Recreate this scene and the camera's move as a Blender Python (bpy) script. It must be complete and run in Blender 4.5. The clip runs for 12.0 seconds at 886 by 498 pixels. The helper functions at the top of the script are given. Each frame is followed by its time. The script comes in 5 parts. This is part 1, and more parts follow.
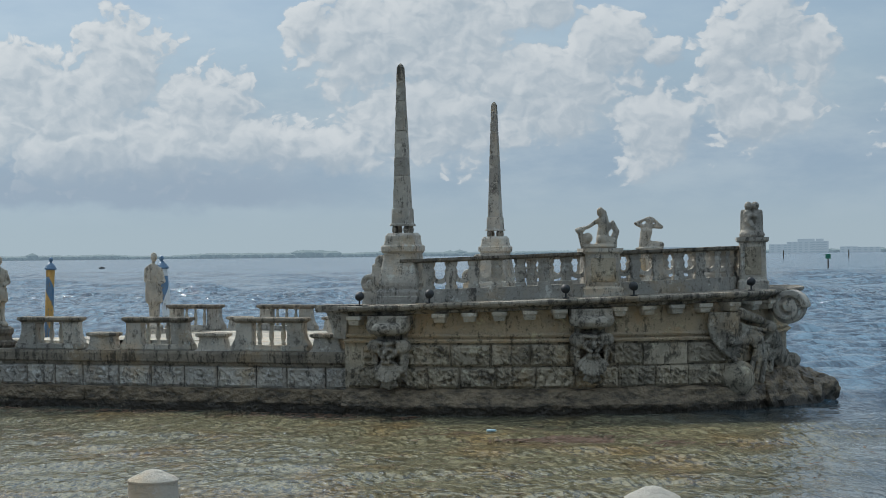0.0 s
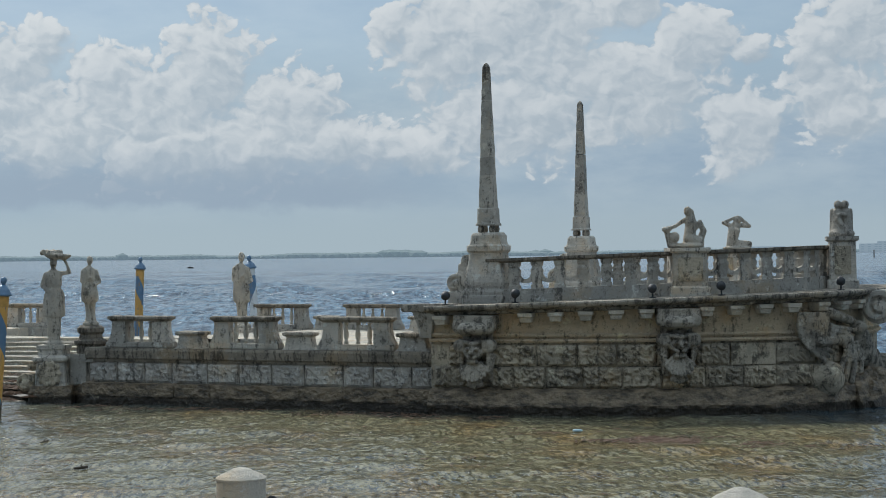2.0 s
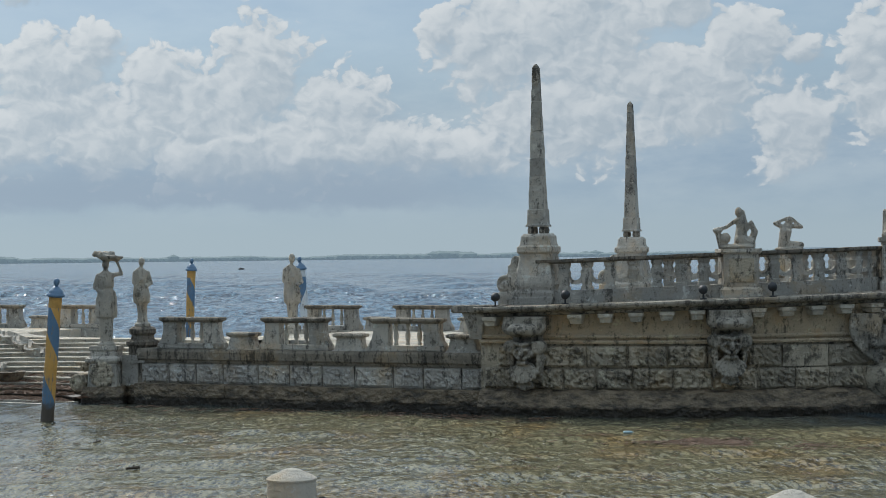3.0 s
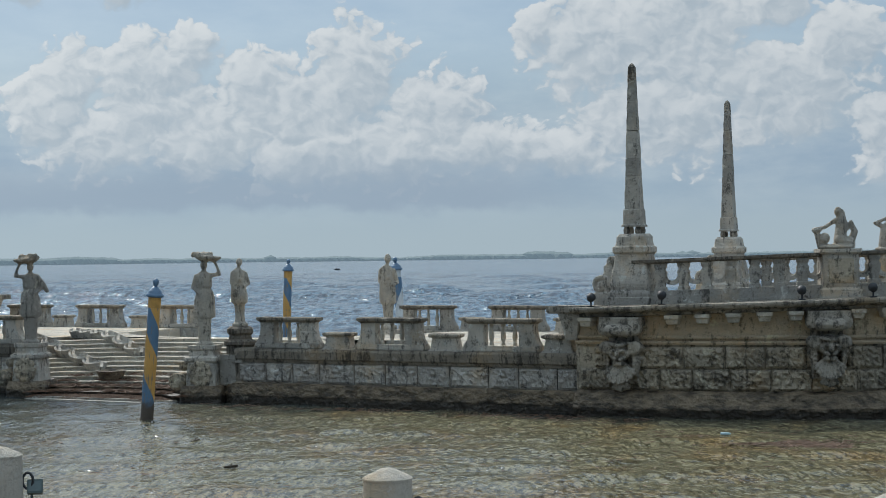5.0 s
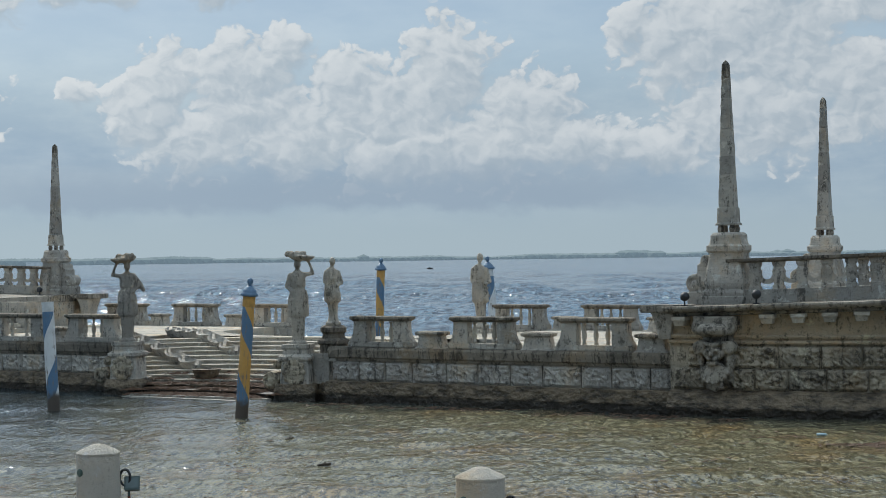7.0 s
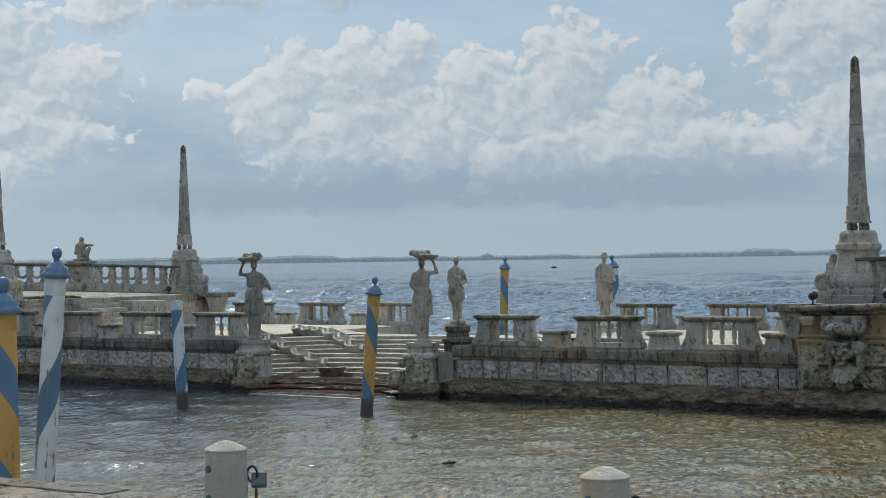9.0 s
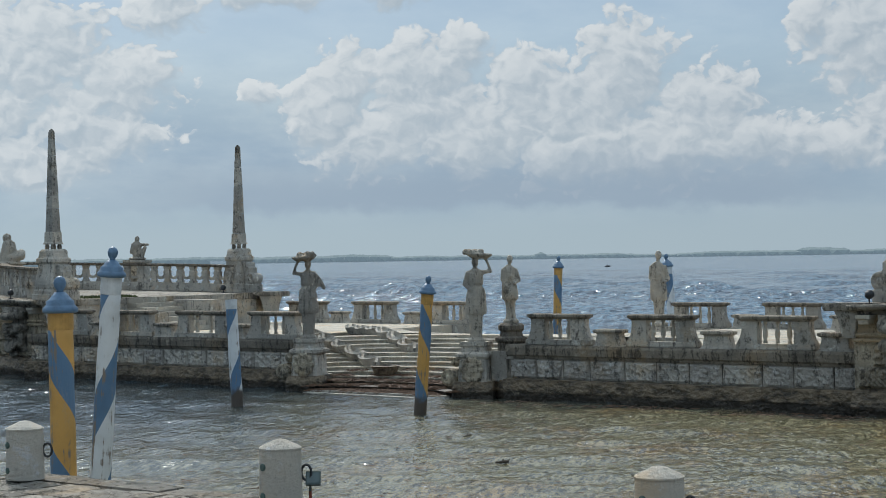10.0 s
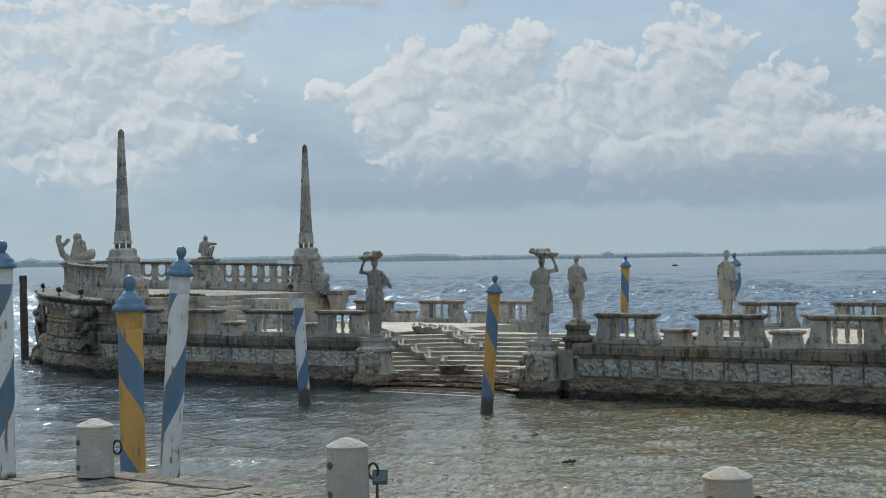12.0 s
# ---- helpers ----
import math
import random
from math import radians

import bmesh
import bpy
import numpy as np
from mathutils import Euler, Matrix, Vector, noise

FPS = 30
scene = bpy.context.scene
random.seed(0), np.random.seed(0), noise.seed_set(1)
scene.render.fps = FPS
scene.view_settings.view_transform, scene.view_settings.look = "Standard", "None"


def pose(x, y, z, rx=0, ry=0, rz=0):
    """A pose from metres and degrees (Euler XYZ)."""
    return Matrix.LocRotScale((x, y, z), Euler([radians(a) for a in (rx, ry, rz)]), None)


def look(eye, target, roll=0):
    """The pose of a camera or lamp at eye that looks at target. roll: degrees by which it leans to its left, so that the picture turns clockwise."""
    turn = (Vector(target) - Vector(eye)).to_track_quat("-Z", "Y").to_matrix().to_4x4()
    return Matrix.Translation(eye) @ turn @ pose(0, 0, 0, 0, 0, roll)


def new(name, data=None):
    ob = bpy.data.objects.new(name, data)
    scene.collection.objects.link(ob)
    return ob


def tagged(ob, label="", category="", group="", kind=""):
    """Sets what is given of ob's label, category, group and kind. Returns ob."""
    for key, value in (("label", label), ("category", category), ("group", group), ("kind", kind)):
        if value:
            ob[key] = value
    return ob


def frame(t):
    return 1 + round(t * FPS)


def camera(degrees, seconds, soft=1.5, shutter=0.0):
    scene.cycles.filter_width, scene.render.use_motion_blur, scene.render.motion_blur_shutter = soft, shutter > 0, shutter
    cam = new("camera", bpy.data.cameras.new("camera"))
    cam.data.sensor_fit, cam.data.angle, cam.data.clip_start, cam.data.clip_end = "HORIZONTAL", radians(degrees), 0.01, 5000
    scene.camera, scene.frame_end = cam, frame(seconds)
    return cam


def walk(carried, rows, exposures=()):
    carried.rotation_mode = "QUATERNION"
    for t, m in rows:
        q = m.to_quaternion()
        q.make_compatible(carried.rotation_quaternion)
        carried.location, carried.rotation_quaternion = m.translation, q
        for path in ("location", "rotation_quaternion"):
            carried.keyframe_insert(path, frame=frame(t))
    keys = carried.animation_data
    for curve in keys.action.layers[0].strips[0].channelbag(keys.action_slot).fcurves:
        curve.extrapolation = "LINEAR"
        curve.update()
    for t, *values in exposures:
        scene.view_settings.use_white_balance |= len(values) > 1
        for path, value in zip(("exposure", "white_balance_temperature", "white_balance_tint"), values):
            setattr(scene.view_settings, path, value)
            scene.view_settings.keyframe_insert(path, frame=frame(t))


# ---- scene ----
cam = camera(30.0, 12.0, soft=0.9)
# the camera stands on the terrace and turns to the left: seconds, yaw, pitch, roll
EYE = (28.24, -41.29, 3.6)
TURNS = [
    (0.0, 18.740, 0.182, 0.580),
    (0.5, 19.302, 0.158, 0.521),
    (1.0, 20.180, 0.145, 0.539),
    (1.5, 20.955, 0.177, 0.575),
    (2.0, 21.712, 0.198, 0.623),
    (2.5, 22.606, 0.228, 0.639),
    (3.0, 23.439, 0.260, 0.671),
    (5.0, 26.741, 0.311, 0.708),
    (5.5, 27.575, 0.309, 0.742),
    (6.0, 28.386, 0.298, 0.747),
    (6.5, 29.136, 0.315, 0.757),
    (7.0, 29.940, 0.320, 0.778),
    (9.0, 34.231, 0.339, 0.845),
    (9.5, 35.161, 0.336, 0.910),
    (10.0, 36.082, 0.332, 0.892),
    (10.5, 36.755, 0.335, 0.918),
    (11.0, 37.383, 0.343, 0.917),
    (11.5, 37.954, 0.344, 0.985),
    (12.0, 38.387, 0.336, 0.896),
]
walk(cam, [(t, pose(*EYE, 90 + pitch, roll, yaw)) for t, yaw, pitch, roll in TURNS])

# ---------------------------------------------------------------- world and sun
SUN_AZ, SUN_EL = 54.0, 43.0          # degrees to the left of +y, degrees up
SKY_STRENGTH, CLOUD_STRENGTH, SUN_STRENGTH = 0.08, 0.93, 2.8
scene.view_settings.exposure = 0.0
world = bpy.data.worlds.new("sky")
scene.world = world
world.use_nodes = True


class Nodes:
    """Short hand for building a node tree."""

    def __init__(self, tree):
        self.t, self.N, self.L = tree, tree.nodes, tree.links

    def put(self, socket, v):
        if isinstance(v, bpy.types.NodeSocket):
            self.L.new(v, socket)
        elif v is not None:
            socket.default_value = v

    def math(self, op, a, b=None, c=None, clamp=False):
        n = self.N.new("ShaderNodeMath")
        n.operation, n.use_clamp = op, clamp
        for i, v in enumerate((a, b, c)):
            self.put(n.inputs[i], v)
        return n.outputs[0]

    def noise(self, vec, scale, detail=4.0, rough=0.55, dist=0.0):
        n = self.N.new("ShaderNodeTexNoise")
        self.put(n.inputs["Vector"], vec)
        n.inputs["Scale"].default_value, n.inputs["Detail"].default_value = scale, detail
        n.inputs["Roughness"].default_value, n.inputs["Distortion"].default_value = rough, dist
        return n.outputs[0]

    def voronoi(self, vec, scale, feature="F1", detail=0.0, smooth=0.0):
        n = self.N.new("ShaderNodeTexVoronoi")
        n.feature = feature
        self.put(n.inputs["Vector"], vec)
        n.inputs["Scale"].default_value = scale
        n.inputs["Detail"].default_value = detail
        if feature == "SMOOTH_F1":
            n.inputs["Smoothness"].default_value = smooth
        return n.outputs["Distance"]

    def steps(self, v, a, b, lo=0.0, hi=1.0):
        n = self.N.new("ShaderNodeMapRange")
        n.interpolation_type = "SMOOTHSTEP"
        self.put(n.inputs[0], v)
        for i, x in enumerate((a, b, lo, hi)):
            self.put(n.inputs[i + 1], x)
        return n.outputs[0]

    def mix(self, f, a, b, kind="MIX"):
        n = self.N.new("ShaderNodeMix")
        n.data_type, n.blend_type = "RGBA", kind
        self.put(n.inputs[0], f)
        self.put(n.inputs[6], (*a, 1) if isinstance(a, tuple) else a)
        self.put(n.inputs[7], (*b, 1) if isinstance(b, tuple) else b)
        return n.outputs[2]

    def vec(self, x, y, z):
        n = self.N.new("ShaderNodeCombineXYZ")
        for i, v in enumerate((x, y, z)):
            self.put(n.inputs[i], v)
        return n.outputs[0]

    def split(self, v):
        n = self.N.new("ShaderNodeSeparateXYZ")
        self.put(n.inputs[0], v)
        return n.outputs

    def scaled(self, v, s, loc=(0, 0, 0)):
        n = self.N.new("ShaderNodeMapping")
        self.put(n.inputs[0], v)
        n.inputs["Scale"].default_value, n.inputs["Location"].default_value = s, loc
        return n.outputs[0]


# heaps of cumulus: degrees to the left of +y, degrees up, half width, half height
HEAPS = [
    (29.6, 6.2, 1.7, 2.0), (31.4, 5.0, 2.6, 1.7), (27.2, 5.0, 2.2, 1.7), (33.2, 5.8, 1.4, 1.4), (24.8, 3.9, 2.4, 1.1),
    (22.6, 3.6, 1.5, 0.8), (29.5, 3.7, 6.0, 1.5), (35.2, 7.4, 1.1, 1.1), (36.6, 5.6, 2.2, 2.3), (35.0, 4.2, 3.0, 1.8),
    (39.4, 6.2, 1.2, 1.5), (40.2, 4.9, 1.5, 1.3), (38.6, 4.0, 2.2, 1.5), (42.4, 5.7, 0.6, 0.6), (50.0, 7.2, 2.6, 2.2),
    (52.5, 5.2, 3.0, 2.0), (47.0, 6.0, 2.0, 1.5), (48.0, 4.4, 2.5, 1.2), (56.0, 7.0, 4.0, 3.0), (45.5, 8.6, 1.5, 1.0),
    (7.4, 7.6, 1.5, 1.9), (6.1, 6.6, 1.0, 1.5), (8.9, 6.8, 1.1, 1.2), (8.0, 5.0, 2.2, 1.5), (23.4, 7.9, 1.0, 0.8),
    (21.4, 7.2, 2.4, 1.9), (18.5, 7.2, 3.2, 2.6), (15.2, 8.4, 1.7, 1.1), (13.0, 7.2, 1.8, 1.4), (14.8, 5.6, 3.2, 2.0),
    (19.2, 4.6, 3.4, 1.9), (11.2, 6.8, 0.7, 0.6), (11.4, 4.2, 1.8, 1.6), (50.5, 3.4, 3.0, 1.1), (42.0, 9.3, 2.2, 0.9), (37.6, 9.4, 2.0, 0.8), (0.0, 5.5, 4.0, 2.8), (32.0, 12.5, 7.0, 1.8), (12.0, 13.0, 4.5, 1.8),
]


def sky_nodes():
    g = Nodes(world.node_tree)
    g.N.clear()
    out = g.N.new("ShaderNodeOutputWorld")
    sky = g.N.new("ShaderNodeTexSky")
    sky.sky_type, sky.sun_disc = "NISHITA", False
    sky.sun_elevation, sky.sun_rotation = radians(SUN_EL), radians(-SUN_AZ)
    sky.air_density, sky.dust_density, sky.ozone_density = 1.0, 0.6, 2.0
    way = g.N.new("ShaderNodeTexCoord").outputs["Generated"]
    x, y, z = g.split(way)
    A = g.math("MULTIPLY", g.math("ARCTAN2", g.math("MULTIPLY", x, -1.0), y), 57.296)
    E = g.math("MULTIPLY", g.math("ARCSINE", z), 57.296)
    P = g.vec(A, g.math("MULTIPLY", E, 1.25), 0.0)
    warp = g.N.new("ShaderNodeTexNoise")
    g.put(warp.inputs["Vector"], P)
    warp.inputs["Scale"].default_value, warp.inputs["Detail"].default_value = 0.9, 4.0
    off = g.N.new("ShaderNodeVectorMath")
    off.operation = "MULTIPLY_ADD"
    g.put(off.inputs[0], warp.outputs["Color"])
    off.inputs[1].default_value, off.inputs[2].default_value = (1.3, 1.3, 0), (-0.65, -0.65, 0)
    Q = g.N.new("ShaderNodeVectorMath")
    Q.operation = "ADD"
    g.put(Q.inputs[0], P), g.put(Q.inputs[1], off.outputs[0])
    Q = Q.outputs[0]

    def puffs(v):
        """Billows of three sizes heaped on one another."""
        total = g.math("MULTIPLY", g.noise(v, 2.2, 6.0, 0.6), 0.35)
        for scale, amount in ((0.55, 0.5), (1.35, 0.32), (3.3, 0.2)):
            total = g.math("MULTIPLY_ADD", g.voronoi(v, scale, "SMOOTH_F1", 0.0, 0.25), -amount, total)
        return total

    def field(v):
        """How deep inside a cloud a bearing lies: below nought is clear air."""
        near = None
        for a, e, ra, re in HEAPS:
            n = g.N.new("ShaderNodeVectorMath")
            n.operation = "MULTIPLY_ADD"
            g.put(n.inputs[0], v)
            n.inputs[1].default_value, n.inputs[2].default_value = (0.84 / ra, 0.67 / re, 0), (-0.84 * a / ra, -0.84 * e / re, 0)
            l = g.N.new("ShaderNodeVectorMath")
            l.operation = "LENGTH"
            g.put(l.inputs[0], n.outputs[0])
            near = l.outputs["Value"] if near is None else g.math("SMOOTH_MIN", near, l.outputs["Value"], 0.15)
        return g.math("ADD", g.math("SUBTRACT", 1.28, g.math("MAXIMUM", near, 0.3)), g.math("MULTIPLY", puffs(v), 0.95))

    body = field(Q)
    lit = field(g.scaled(Q, (1, 1, 1), (0.16, 0.34, 0)))
    wx, wy, _ = g.split(Q)
    wy = g.math("DIVIDE", wy, 1.25)
    relief = g.math("SUBTRACT", body, lit)
    # crisp sunward edges, ragged soft ones below
    cover = g.steps(body, 0.0, g.steps(relief, -0.12, 0.12, 0.5, 0.13))
    rim = g.math("MULTIPLY", g.steps(body, 0.75, 0.05), g.steps(relief, -0.05, 0.3))
    shine = g.math("ADD", g.math("MULTIPLY", g.steps(relief, -0.36, 0.40), 0.8), g.math("MULTIPLY", rim, 0.30), clamp=True)
    # flat grey undersides near two degrees and a thin veil behind
    under = g.math("MULTIPLY", g.steps(wy, 3.9, 2.3), g.steps(wy, 1.5, 2.0))
    under = g.math("MULTIPLY", under, g.math("MULTIPLY", g.steps(wx, 20.0, 26.0), g.steps(wx, 50.0, 42.0)))
    puffcol = g.mix(shine, (0.40, 0.48, 0.55), (0.67, 0.715, 0.745))
    veil_n = g.steps(g.noise(g.scaled(P, (0.6, 1.3, 1)), 0.35, 7.0, 0.6), 0.32, 0.72)
    veil = g.mix(veil_n, (0.31, 0.42, 0.535), (0.42, 0.52, 0.605))
    haze = g.mix(g.steps(E, 0.0, 3.6), (0.385, 0.49, 0.56), veil)
    col = g.mix(g.math("MULTIPLY", cover, 0.92), haze, puffcol)
    col = g.mix(g.math("MULTIPLY", under, 0.85), col, (0.31, 0.40, 0.50))
    col = g.mix(g.steps(E, 1.9, 0.3), col, (0.39, 0.49, 0.555))
    # brighter haze round the hidden sun, and overhead as under any thin overcast
    glow = g.math("ADD", g.math("ABSOLUTE", g.math("SUBTRACT", A, SUN_AZ)), g.math("MULTIPLY", g.math("ABSOLUTE", g.math("SUBTRACT", E, SUN_EL)), 1.1))
    near = g.steps(g.math("ADD", g.math("ABSOLUTE", g.math("SUBTRACT", A, SUN_AZ)), g.math("MULTIPLY", g.math("ABSOLUTE", g.math("SUBTRACT", E, SUN_EL)), 0.7)), 75.0, 5.0)
    col = g.mix(near, col, g.mix(1.0, col, (1.18, 1.17, 1.15), "MULTIPLY"))
    col = g.mix(g.steps(E, 12.0, 50.0), col, g.mix(1.0, col, (3.8, 3.6, 3.35), "MULTIPLY"))
    col = g.mix(g.steps(glow, 36.0, 4.0), col, g.mix(1.0, col, (5.0, 4.8, 4.5), "MULTIPLY"))
    b1, b2 = g.N.new("ShaderNodeBackground"), g.N.new("ShaderNodeBackground")
    g.put(b1.inputs[0], sky.outputs[0])
    b1.inputs[1].default_value = SKY_STRENGTH
    g.put(b2.inputs[0], col)
    b2.inputs[1].default_value = CLOUD_STRENGTH
    m = g.N.new("ShaderNodeMixShader")
    # the blue sky shows only in the gaps high between the heaps
    gap = g.math("MULTIPLY", g.math("SUBTRACT", 1.0, cover), g.steps(E, 3.5, 8.0))
    g.put(m.inputs[0], g.math("SUBTRACT", 1.0, g.math("MULTIPLY", gap, 0.55)))
    g.put(m.inputs[1], b1.outputs[0]), g.put(m.inputs[2], b2.outputs[0])
    g.put(out.inputs[0], m.outputs[0])


sky_nodes()
sun = new("sun", bpy.data.lights.new("sun", "SUN"))
sun.data.energy, sun.data.angle, sun.data.color = SUN_STRENGTH, radians(4.0), (1.0, 0.96, 0.9)
az, el = radians(SUN_AZ), radians(SUN_EL)
sun.matrix_world = look((0, 0, 0), (math.sin(az) * math.cos(el), -math.cos(az) * math.cos(el), -math.sin(el)))


# ---------------------------------------------------------------- materials
def material(name):
    m = bpy.data.materials.new(name)
    m.use_nodes = True
    return m, Nodes(m.node_tree), m.node_tree.nodes["Principled BSDF"]


def bump(g, b, height, strength, dist):
    n = g.N.new("ShaderNodeBump")
    n.inputs["Strength"].default_value, n.inputs["Distance"].default_value = strength, dist
    g.put(n.inputs["Height"], height)
    g.put(b.inputs["Normal"], n.outputs[0])


def where(g):
    return g.N.new("ShaderNodeNewGeometry").outputs["Position"]


def stone(name, pale, mid, dark, soot=0.5, streak=0.5, pit=0.6):
    """Weathered coral stone: pale ground, grey patches, black lichen and rain streaks."""
    m, g, b = material(name)
    p = where(g)
    rnd = g.N.new("ShaderNodeObjectInfo").outputs["Random"]
    big = g.noise(p, 1.1, 5.0, 0.6)
    patch = g.noise(p, 4.2, 8.0, 0.7)
    fine = g.noise(p, 15.0, 9.0, 0.8)
    run = g.noise(g.scaled(p, (7.0, 7.0, 1.4)), 1.0, 8.0, 0.72, 0.4)
    col = g.mix(g.steps(g.math("ADD", big, g.math("MULTIPLY_ADD", rnd, 0.24, -0.12)), 0.36, 0.62), pale, mid)
    # iron and algae tints
    warm = g.mix(1.0, col, (1.12, 0.88, 0.60), "MULTIPLY")
    col = g.mix(g.steps(g.noise(p, 0.9, 6.0, 0.65), 0.50, 0.68, 0.0, 0.55), col, warm)
    w = 0.25 + 0.4 * streak
    dirt = g.math("ADD", g.math("MULTIPLY", fine, 0.25), g.math("ADD", g.math("MULTIPLY", patch, 0.75 - w), g.math("MULTIPLY", run, w)))
    black = g.steps(dirt, 0.60 - 0.2 * soot, 0.68 - 0.2 * soot)
    col = g.mix(g.math("MULTIPLY", black, 0.76), col, dark)
    col = g.mix(g.steps(fine, 0.50, 0.72, 0.0, 0.45), col, dark)
    # shade inside the pits, put into the colour as dark spots
    pit_shade = g.voronoi(p, 9.0, "F1", 3.0)
    col = g.mix(g.steps(pit_shade, 0.18, 0.34, min(0.8, pit * 0.8), 0.0), col, dark)
    bare = g.steps(g.noise(p, 3.2, 7.0, 0.75), 0.56, 0.66, 0.0, 0.75)
    col = g.mix(bare, col, tuple(min(0.78, c * 1.4) for c in pale))
    g.put(b.inputs["Base Color"], col)
    b.inputs["Roughness"].default_value = 0.92
    b.inputs["Specular IOR Level"].default_value = 0.2
    h = g.math("ADD", g.math("MULTIPLY", fine, 0.6), g.math("MULTIPLY", g.math("MINIMUM", g.voronoi(p, 14.0, "F1", 2.0), 0.5), pit))
    bump(g, b, g.math("ADD", h, g.math("MULTIPLY", patch, 0.9)), 1.0, 0.11)
    return m


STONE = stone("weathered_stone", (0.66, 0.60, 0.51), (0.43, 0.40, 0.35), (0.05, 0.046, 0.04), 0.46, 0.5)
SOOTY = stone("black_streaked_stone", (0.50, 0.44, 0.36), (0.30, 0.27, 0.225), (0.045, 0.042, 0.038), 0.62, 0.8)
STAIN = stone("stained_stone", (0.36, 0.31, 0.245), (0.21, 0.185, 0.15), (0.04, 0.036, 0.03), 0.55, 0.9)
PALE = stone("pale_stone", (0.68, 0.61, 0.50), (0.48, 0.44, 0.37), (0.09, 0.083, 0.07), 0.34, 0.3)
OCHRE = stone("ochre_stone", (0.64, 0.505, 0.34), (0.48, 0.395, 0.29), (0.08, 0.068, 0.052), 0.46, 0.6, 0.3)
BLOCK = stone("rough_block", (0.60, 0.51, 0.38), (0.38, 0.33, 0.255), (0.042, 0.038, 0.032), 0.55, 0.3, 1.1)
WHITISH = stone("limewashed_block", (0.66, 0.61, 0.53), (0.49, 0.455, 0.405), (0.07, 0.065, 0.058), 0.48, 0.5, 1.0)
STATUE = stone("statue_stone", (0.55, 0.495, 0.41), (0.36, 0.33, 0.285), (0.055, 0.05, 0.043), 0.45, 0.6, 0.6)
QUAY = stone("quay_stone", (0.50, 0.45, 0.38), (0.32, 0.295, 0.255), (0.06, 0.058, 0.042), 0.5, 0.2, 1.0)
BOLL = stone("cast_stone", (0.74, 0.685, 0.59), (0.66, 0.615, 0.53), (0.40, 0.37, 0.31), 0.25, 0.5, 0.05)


def wet_stone():
    m, g, b = material("wet_stone")
    p = where(g)
    n = g.noise(g.scaled(p, (1.2, 1.2, 3.0)), 2.2, 8.0, 0.65)
    col = g.mix(g.steps(n, 0.35, 0.62), (0.06, 0.046, 0.03), (0.24, 0.18, 0.115))
    z = g.split(p)[2]
    col = g.mix(g.math("MULTIPLY", g.steps(g.math("MULTIPLY_ADD", n, 0.3, z), 0.42, 0.26), 0.93), col, (0.026, 0.019, 0.011))
    col = g.mix(g.steps(g.noise(p, 9.0, 5.0), 0.60, 0.75, 0.0, 0.6), col, (0.30, 0.25, 0.17))
    g.put(b.inputs["Base Color"], col)
    b.inputs["Roughness"].default_value = 0.6
    bump(g, b, g.math("ADD", n, g.voronoi(p, 7.0, "F1", 2.0)), 1.0, 0.045)
    return m


WET = wet_stone()
# darker tones and more black here imitate shade in the carving's crevices
MASK = stone("shadowy_mask_stone", (0.46, 0.41, 0.335), (0.27, 0.245, 0.205), (0.04, 0.037, 0.032), 0.6, 0.4, 0.8)
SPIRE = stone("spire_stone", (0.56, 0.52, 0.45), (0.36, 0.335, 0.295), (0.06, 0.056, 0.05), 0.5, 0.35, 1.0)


def paint(name, ground, stripe=(0.10, 0.19, 0.30), turn=1.0, pitch=1.65, shift=0.0):
    """Worn paint in a spiral stripe round a pole, bare dark wood at the foot."""
    m, g, b = material(name)
    o = g.N.new("ShaderNodeTexCoord").outputs["Object"]
    x, y, z = g.split(o)
    a = g.math("DIVIDE", g.math("ARCTAN2", y, x), 2 * math.pi)
    ph = g.math("FRACT", g.math("ADD", g.math("MULTIPLY_ADD", a, turn, shift), g.math("DIVIDE", z, pitch)))
    band = g.steps(g.math("ABSOLUTE", g.math("SUBTRACT", ph, 0.5)), 0.203, 0.207, 1.0, 0.0)
    grain = g.noise(g.scaled(o, (14, 14, 0.8)), 1.0, 6.0, 0.6)
    col = g.mix(band, ground, stripe)
    col = g.mix(g.steps(g.noise(o, 3.0, 6.0), 0.4, 0.75, 0.0, 0.45), col, g.mix(1.0, col, (0.62, 0.6, 0.58), "MULTIPLY"))
    faded = g.steps(g.noise(g.scaled(o, (3, 3, 1.2)), 1.3, 8.0, 0.75), 0.52, 0.68, 0.0, 0.5)
    col = g.mix(faded, col, g.mix(0.5, col, (0.42, 0.36, 0.28)))
    worn = g.steps(g.math("ADD", grain, g.math("MULTIPLY", g.noise(o, 6.0, 5.0), 0.4)), 0.78, 0.86)
    col = g.mix(worn, col, (0.22, 0.18, 0.14))
    foot = g.steps(g.math("ADD", z, g.math("MULTIPLY", g.noise(o, 4.0, 4.0), 0.5)), 0.72, 0.52)
    col = g.mix(foot, col, (0.085, 0.066, 0.05))
    g.put(b.inputs["Base Color"], col)
    b.inputs["Roughness"].default_value = 0.55
    bump(g, b, g.math("SUBTRACT", grain, g.math("MULTIPLY", worn, 0.4)), 0.5, 0.012)
    return m


YELPOLE = paint("yellow_blue_paint", (0.60, 0.33, 0.085), turn=1.0, shift=0.3)
WHITEPOLE = paint("white_blue_paint", (0.70, 0.71, 0.70), turn=-1.0, pitch=1.8, shift=0.3)


